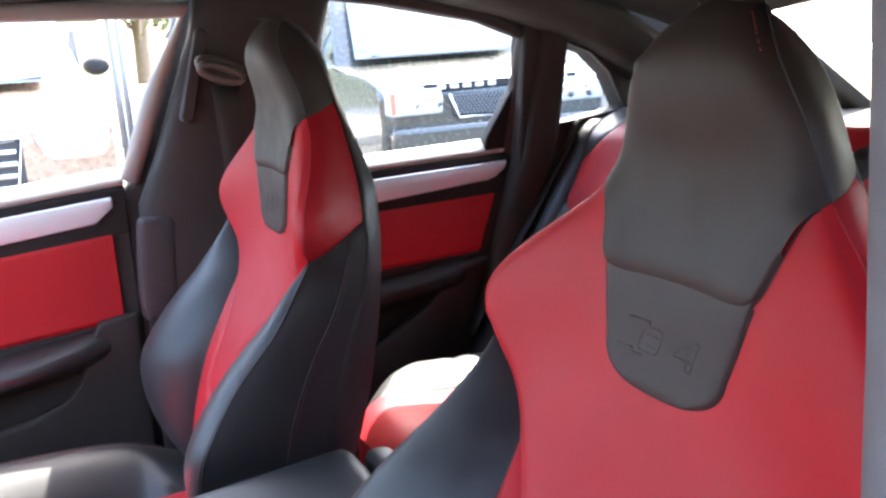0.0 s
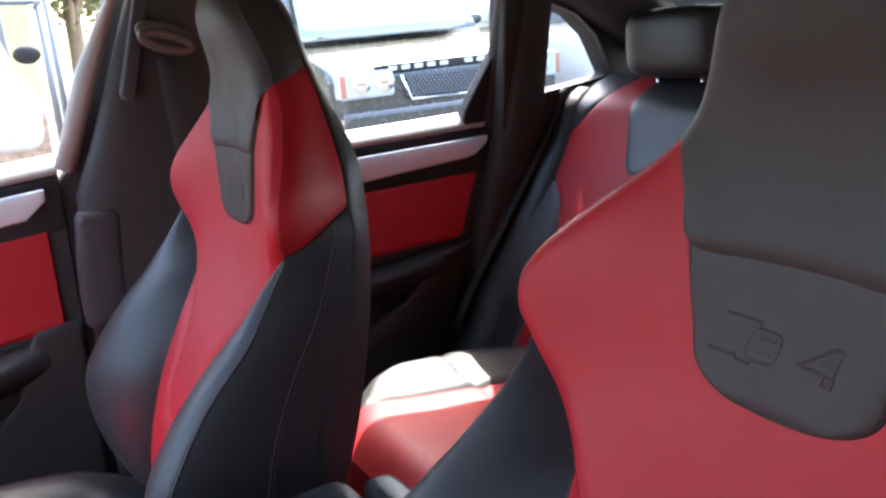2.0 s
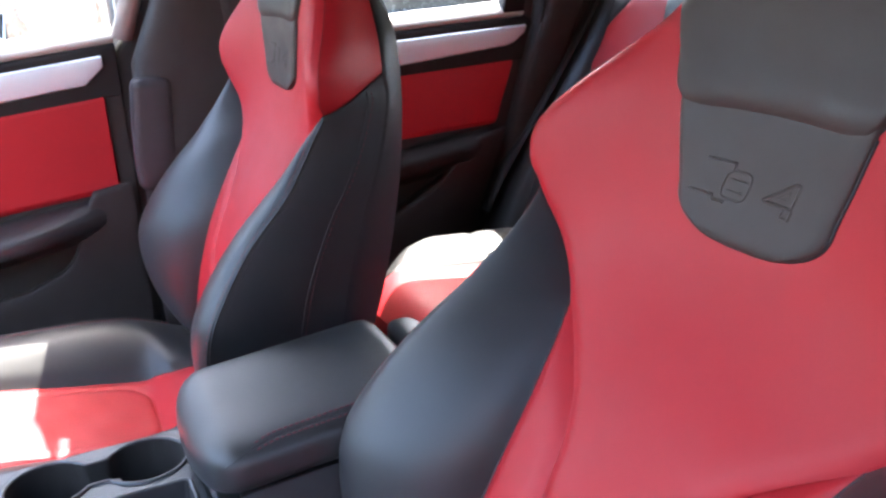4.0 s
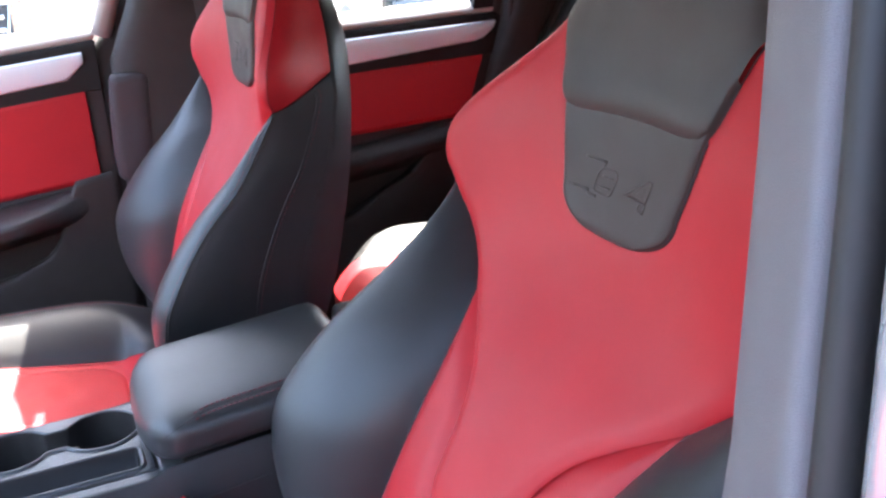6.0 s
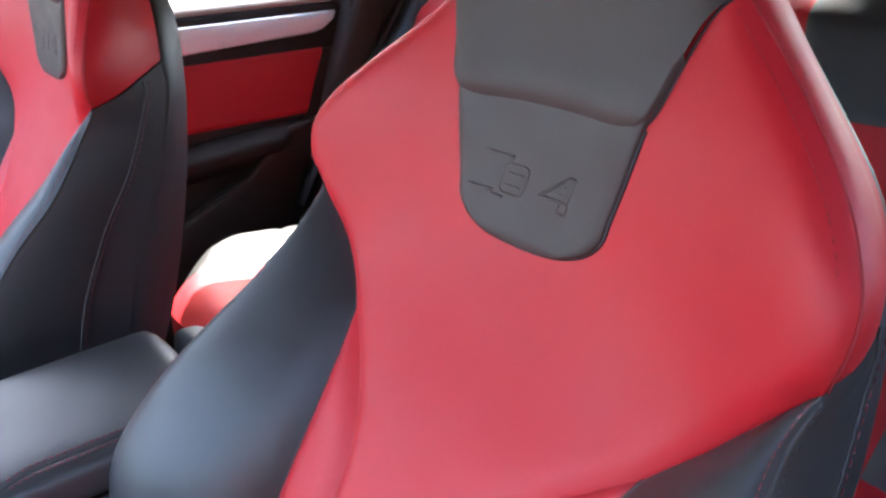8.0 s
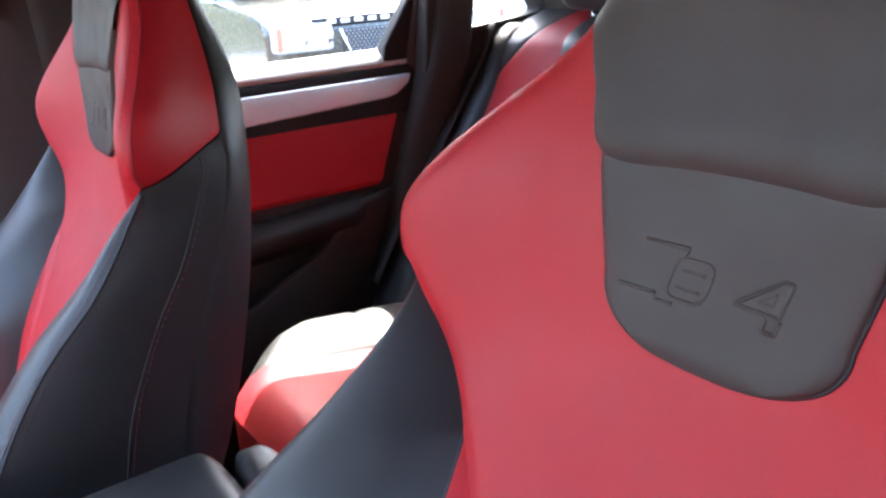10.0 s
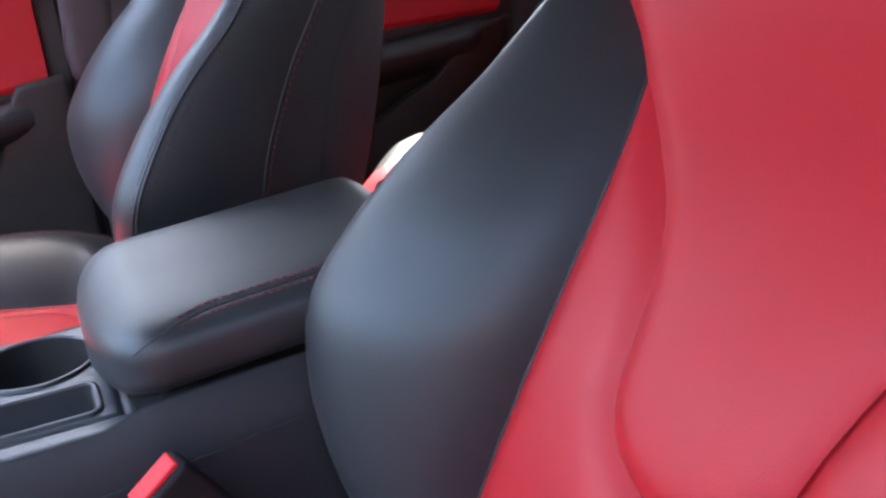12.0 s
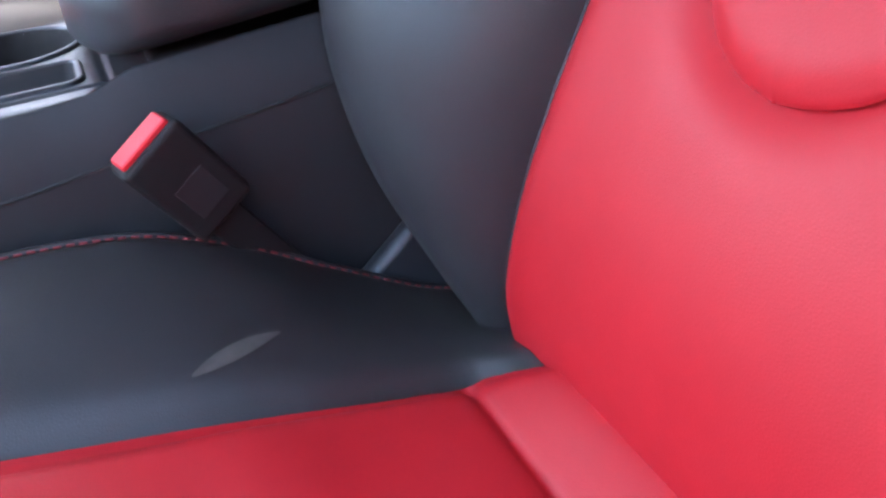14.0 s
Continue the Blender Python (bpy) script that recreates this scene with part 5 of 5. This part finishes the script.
def vehicle(name, label, x, y, width, paint, hood, roof, nose, kind):
    """A parked car whose front stands at x, facing the saloon: side profile skinned across its width."""
    ob = empty(name, (x - 2.0, y, 0.0), label, "car", "parked cars")
    inv = Matrix.Translation(ob.location).inverted()
    w = width / 2

    def put(nm, bm, mat, parent=None, lab="", **kw):
        p = part(nm, bm, mat, parent or ob, lab, **kw)
        if parent is None:
            p.matrix_parent_inverse = inv
        return p

    def skin(prof, k, nm, mat, lab="", bevel=0.03, lift=0.0):
        """prof: (x back from the front, z); k: how the half width shrinks with height."""
        bm = bmesh.new()
        loops = []
        for t in (-1.0, -0.97, -0.86, -0.5, 0.0, 0.5, 0.86, 0.97, 1.0):
            e = 1 - 0.012 * (abs(t) > 0.9) - 0.03 * (abs(t) > 0.99)
            loops.append([(x - dx - 0.10 * abs(t) ** 3 * (dx < 1.2), y + t * (w - k * max(0.0, z - hood)), 0.35 + (z - 0.35) * e + lift) for dx, z in prof])
        loft(bm, loops)
        return put(nm, bm, mat, lab=lab, bevel=bevel)
    L = 4.7
    skin([(0.0, 0.32), (0.0, nose), (0.10, hood - 0.04), (0.30, hood), (1.15, hood + 0.10), (4.2, hood + 0.12), (L, hood + 0.05), (L, 0.35)], 0.0, "body", paint)
    skin([(1.05, hood + 0.06), (1.78, roof - 0.03), (2.1, roof), (4.0, roof - 0.02), (4.55, hood + 0.1)], 0.24, "cabin", paint, bevel=0.05)
    # windscreen lies on the cabin's slope
    bm = bmesh.new()
    a, b = (1.05, hood + 0.115), (1.75, roof - 0.05)
    grid(bm, lambda s, t: (x - (a[0] + (b[0] - a[0]) * s) + 0.03 + 0.03 * (1 - t * t), y + t * (w - 0.13 - 0.24 * (a[1] + (b[1] - a[1]) * s - hood)), a[1] + (b[1] - a[1]) * s + 0.015), np.linspace(0, 1, 8), np.linspace(-1, 1, 12))
    put("windscreen", bm, CAR_GLASS, lab="windscreen full of sky", thick=0.006)
    for s in (-1, 1):
        bm = bmesh.new()
        tube(bm, [(x - 1.02, y + s * 0.05, hood + 0.125), (x - 1.03, y + s * (w - 0.3), hood + 0.15)], 0.012)
        put("wiper", bm, TYRE)
        bm = bmesh.new()
        box(bm, x - 3.9, x - 1.75, y + s * (w - 0.02) - 0.06, y + s * (w - 0.02) + 0.0, hood + 0.16, roof - 0.10)
        put("side_window", bm, CAR_GLASS, bevel=0.02)
        bm = bmesh.new()
        bmesh.ops.create_uvsphere(bm, u_segments=16, v_segments=10, radius=1.0, matrix=Matrix.Translation((x - 1.45, y + s * (w + 0.06), hood + 0.20)) @ Matrix.Diagonal((0.05, 0.085, 0.06, 1)))
        m = put("door_mirror", bm, paint if kind == "suv" else TYRE)
        for dx in (0.95, 3.75):
            bm = bmesh.new()
            loops = []
            for q, r in ((-0.11, 0.27), (-0.10, 0.35), (0.10, 0.35), (0.11, 0.27)):
                loops.append([(x - dx + r * math.cos(c), y + s * (w - 0.12) + q, 0.36 + r * math.sin(c)) for c in np.linspace(0, 2 * math.pi, 28, endpoint=False)])
            loft(bm, loops)
            wh = put("wheel", bm, TYRE)
            bm = bmesh.new()
            bmesh.ops.create_cone(bm, cap_ends=True, segments=24, radius1=0.24, radius2=0.22, depth=0.02, matrix=Matrix.Translation((x - dx, y + s * (w + 0.0), 0.36)) @ pose(0, 0, 0, 90, 0, 0))
            part("rim", bm, STEEL, wh).matrix_parent_inverse = Matrix()
    # lamps
    lw, lh = (0.43, 0.20) if kind == "suv" else (0.36, 0.26)
    for s in (-1, 1):
        cy, cz = y + s * (w - 0.03 - lw / 2), nose - lh * 0.30
        bm = bmesh.new()
        box(bm, x - 0.16, x + 0.012, cy - lw / 2, cy + lw / 2, cz - lh / 2, cz + lh / 2)
        h = put("headlamp", bm, LAMP_DARK if kind == "suv" else LAMP, lab="clear headlamp with round reflectors", bevel=0.03 if kind == "suv" else 0.10)
        for q in (-0.05, 0.13):
            bm = bmesh.new()
            bmesh.ops.create_cone(bm, cap_ends=True, segments=24, radius1=lh * (0.44 if kind == "suv" else 0.22), radius2=lh * 0.16, depth=0.03, matrix=Matrix.Translation((x + 0.018, cy - s * q, cz)) @ pose(0, 0, 0, 0, 90, 0))
            part("reflector", bm, CHROME if kind == "suv" else LAMP, h, bevel=0.006)
        if kind == "suv":
            bm = bmesh.new()
            box(bm, x - 0.14, x + 0.016, cy + s * (lw / 2 - 0.03) - 0.02, cy + s * (lw / 2 - 0.03) + 0.02, cz - lh * 0.4, cz + lh * 0.4)
            part("indicator", bm, AMBER, h, "amber indicator lens", bevel=0.01)
    # grille
    gw = w - lw - 0.10
    g0, g1 = nose - (0.19 if kind == "suv" else 0.36), nose - (0.02 if kind == "suv" else 0.06)
    bm = bmesh.new()
    box(bm, x - 0.05, x + 0.004, y - gw, y + gw, g0, g1)
    gr = put("grille", bm, MESH_GREY, bevel=0.02)
    if kind == "suv":
        for s in (-1, 1):
            bm = bmesh.new()
            tube(bm, [(x + 0.01, y + s * (gw + 0.02), g1), (x + 0.012, y + s * (gw - 0.05), g0 - 0.01), (x + 0.014, y, g0 - 0.015)], 0.014)
            part("chrome_surround", bm, CHROME, gr)
        bm = bmesh.new()
        for i in range(26):
            for j in range(7):
                cy = y - gw + 0.03 + (2 * gw - 0.06) * (i + 0.5 * (j % 2)) / 26
                bmesh.ops.create_cone(bm, cap_ends=True, segments=6, radius1=0.011, radius2=0.008, depth=0.01, matrix=Matrix.Translation((x + 0.007, cy, g0 + 0.02 + (g1 - g0 - 0.04) * j / 6)) @ pose(0, 0, 0, 0, 90, 0))
        part("grille_lattice", bm, STEEL, gr)["kind"] = "stuff"
        bm = bmesh.new()
        box(bm, x - 0.04, x + 0.002, y - 0.66, y + 0.66, nose + 0.004, nose + 0.066)
        part("bonnet_lip", bm, TYRE, gr, "dark strip along the bonnet's edge", bevel=0.01)
        # plain bars along the bonnet's edge
        for i in (0, 1, 2, 3, 4, 6, 7, 8, 9, 10):
            bm = bmesh.new()
            box(bm, x - 0.02, x + 0.004, y - 0.55 + i * 0.105, y - 0.55 + i * 0.105 + 0.07, nose + 0.018, nose + 0.05)
            part("badge_bar", bm, WHITE_PAINT, gr, bevel=0.004)
    else:
        for j in range(5):
            bm = bmesh.new()
            box(bm, x - 0.02, x + 0.018, y - gw + 0.03, y + gw - 0.03, g0 + 0.03 + j * 0.062, g0 + 0.06 + j * 0.062)
            part("grille_slat", bm, CHROME, gr, bevel=0.008)
        bm = bmesh.new()
        tube(bm, [(x + 0.012, y - gw, g1), (x + 0.012, y + gw, g1), (x + 0.012, y + gw - 0.05, g0), (x + 0.012, y - gw + 0.05, g0), (x + 0.012, y - gw, g1)], 0.018)
        part("grille_frame", bm, CHROME, gr)
    bm = bmesh.new()
    box(bm, x - 0.3, x + 0.05, y - w + 0.04, y + w - 0.04, 0.36, g0 - 0.05)
    put("bumper", bm, paint, bevel=0.05)
    bm = bmesh.new()
    box(bm, x + 0.02, x + 0.056, y - 0.6, y + 0.6, 0.40, 0.50)
    put("lower_intake", bm, TYRE, bevel=0.015)
    return ob


vehicle("parked_suv", "grey-green off-roader parked facing the saloon", -5.33, 3.23, 1.94, DARK_PAINT, 1.04, 1.95, 0.91, "suv")
vehicle("parked_saloon", "champagne beige car with chrome grille parked facing the saloon", -4.25, -0.60, 1.82, TAN_PAINT, 1.06, 1.62, 0.99, "saloon")
vehicle("parked_hatchback", "white car parked behind the off-roader", -7.2, 5.6, 1.80, WHITE_PAINT, 1.02, 1.55, 0.92, "saloon")
vehicle("parked_hatchback", "white car parked beside the off-roader", -3.6, 5.4, 1.78, WHITE_PAINT, 0.98, 1.50, 0.88, "saloon")


def house():
    ob = empty("yellow_building", (-17, -1.0, 0), "pale yellow rendered building behind the parked cars", "building")
    inv = Matrix.Translation(ob.location).inverted()

    def put(nm, bm, mat, parent=None, **kw):
        p = part(nm, bm, mat, parent or ob, **kw)
        if parent is None:
            p.matrix_parent_inverse = inv
        return p
    bm = bmesh.new()
    box(bm, -24, -16, -12, 1.25, 0, 6.5)
    put("wall", bm, RENDER_WALL, bevel=0.03)
    bm = bmesh.new()
    box(bm, -24.3, -15.7, -12.3, 1.5, 6.5, 6.8)
    put("roof", bm, CONCRETE, bevel=0.03)
    for i in range(5):
        for j in range(2):
            y = -10.5 + i * 2.5
            bm = bmesh.new()
            box(bm, -16.1, -15.96, y, y + 1.1, 1.0 + j * 2.9, 2.5 + j * 2.9)
            wn = put("window", bm, CAR_GLASS, bevel=0.02)
            bm = bmesh.new()
            box(bm, -16.02, -15.86, y - 0.08, y + 1.18, 0.9 + j * 2.9, 0.99 + j * 2.9)
            part("sill", bm, CONCRETE, wn, bevel=0.01)
    return ob


house()


def tree(x, y, height, spread, seed, label):
    ob = empty("tree", (x, y, 0), label, "tree", "trees")
    rng = random.Random(seed)
    bm = bmesh.new()
    tube(bm, [(0, 0, 0), (0.05, 0.03, height * 0.3), (-0.04, 0.06, height * 0.6)], 0.16, 10)
    tips = []
    for i in range(9):
        a = i * 2.4
        p = Vector((0, 0, height * (0.30 + 0.03 * i)))
        q = p + Vector((math.cos(a) * spread * 0.55, math.sin(a) * spread * 0.55, height * 0.25))
        tube(bm, [p, (p + q) / 2 + Vector((0, 0, 0.15)), q], 0.05, 6)
        tips.append(q)
    part("trunk", bm, BARK, ob)
    verts, faces = [], []
    for i in range(5200):
        c = tips[i % 9] if rng.random() < 0.7 else Vector((0, 0, height * 0.72))
        d = Vector((rng.gauss(0, 1), rng.gauss(0, 1), rng.gauss(0, 0.8))) * spread * 0.24
        p = c + d
        n = Vector((rng.uniform(-1, 1), rng.uniform(-1, 1), rng.uniform(-0.3, 1))).normalized()
        u = n.orthogonal().normalized() * rng.uniform(0.05, 0.10)
        v = n.cross(u).normalized() * u.length * 0.6
        k = len(verts)
        verts += [p - u, p - v, p + u, p + v]
        faces.append((k, k + 1, k + 2, k + 3))
    me = bpy.data.meshes.new("crown")
    me.from_pydata([tuple(v) for v in verts], [], faces)
    me.materials.append(LEAF)
    cr = new("crown", me)
    cr.parent = ob
    cr["kind"] = "stuff"
    return ob


tree(-19.5, 2.3, 5.0, 2.0, 3, "leafy yellow-green street tree")
tree(-24.0, 4.2, 4.2, 1.9, 5, "leafy green street tree")
tree(-26.0, 10.0, 6.0, 2.6, 8, "leafy green street tree")
tree(-12.0, 9.5, 4.5, 2.2, 11, "leafy green street tree")


def wall_run():
    ob = empty("boundary_wall", (-13, 6, 0.13), "low white painted boundary wall", "wall")
    inv = Matrix.Translation(ob.location).inverted()
    bm = bmesh.new()
    box(bm, -13.2, -13.0, 1.1, 30, 0.13, 0.72)
    p = part("wall_face", bm, CONCRETE, ob, bevel=0.02)
    p.matrix_parent_inverse = inv
    bm = bmesh.new()
    box(bm, -13.26, -12.94, 1.1, 30, 0.72, 0.95)
    p = part("coping", bm, WHITE_PAINT, ob, "white coping", bevel=0.02)
    p.matrix_parent_inverse = inv


wall_run()
for x, y, h in ((-8.0, 0.69, 1.70), (-9.0, 0.86, 1.9), (-16.0, 2.45, 3.4)):
    ob = empty("steel_post", (x, y, 0), "thin dull steel post standing on the ground", "post", "posts")
    bm = bmesh.new()
    tube(bm, [(0, 0, 0), (0, 0, h)], 0.03, 10)
    part("pole", bm, STEEL, ob)
    bm = bmesh.new()
    box(bm, -0.08, 0.08, -0.08, 0.08, 0, 0.02)
    part("base_plate", bm, STEEL, ob, bevel=0.004)

ob = empty("shelter_beam", (-8.0, 0.69, 1.68), "thin dull steel beam resting on a post", "beam")
bm = bmesh.new()
tube(bm, [(0, 0.03, 0.02), (0, -2.6, 0.16)], 0.028, 10)
part("rail", bm, STEEL, ob)
bm = bmesh.new()
box(bm, -0.03, 0.03, -0.03, 0.03, -0.01, 0.03)
part("bracket", bm, STEEL, ob, bevel=0.004)

# unseen walls, added to hold back low light from the side and ahead
for nm, x0, x1, y0, y1, h in (("light_block_wall", 4.6, 4.9, -9.0, 12.0, 2.9), ("light_block_wall", -7.0, 4.9, -9.3, -9.0, 2.9)):
    bm = bmesh.new()
    box(bm, x0, x1, y0, y1, 0, h)
    tagged(mesh_object(nm, bm, BRICK_WALL, False), "unseen dark brick wall added to block low light", "wall", kind="structure")
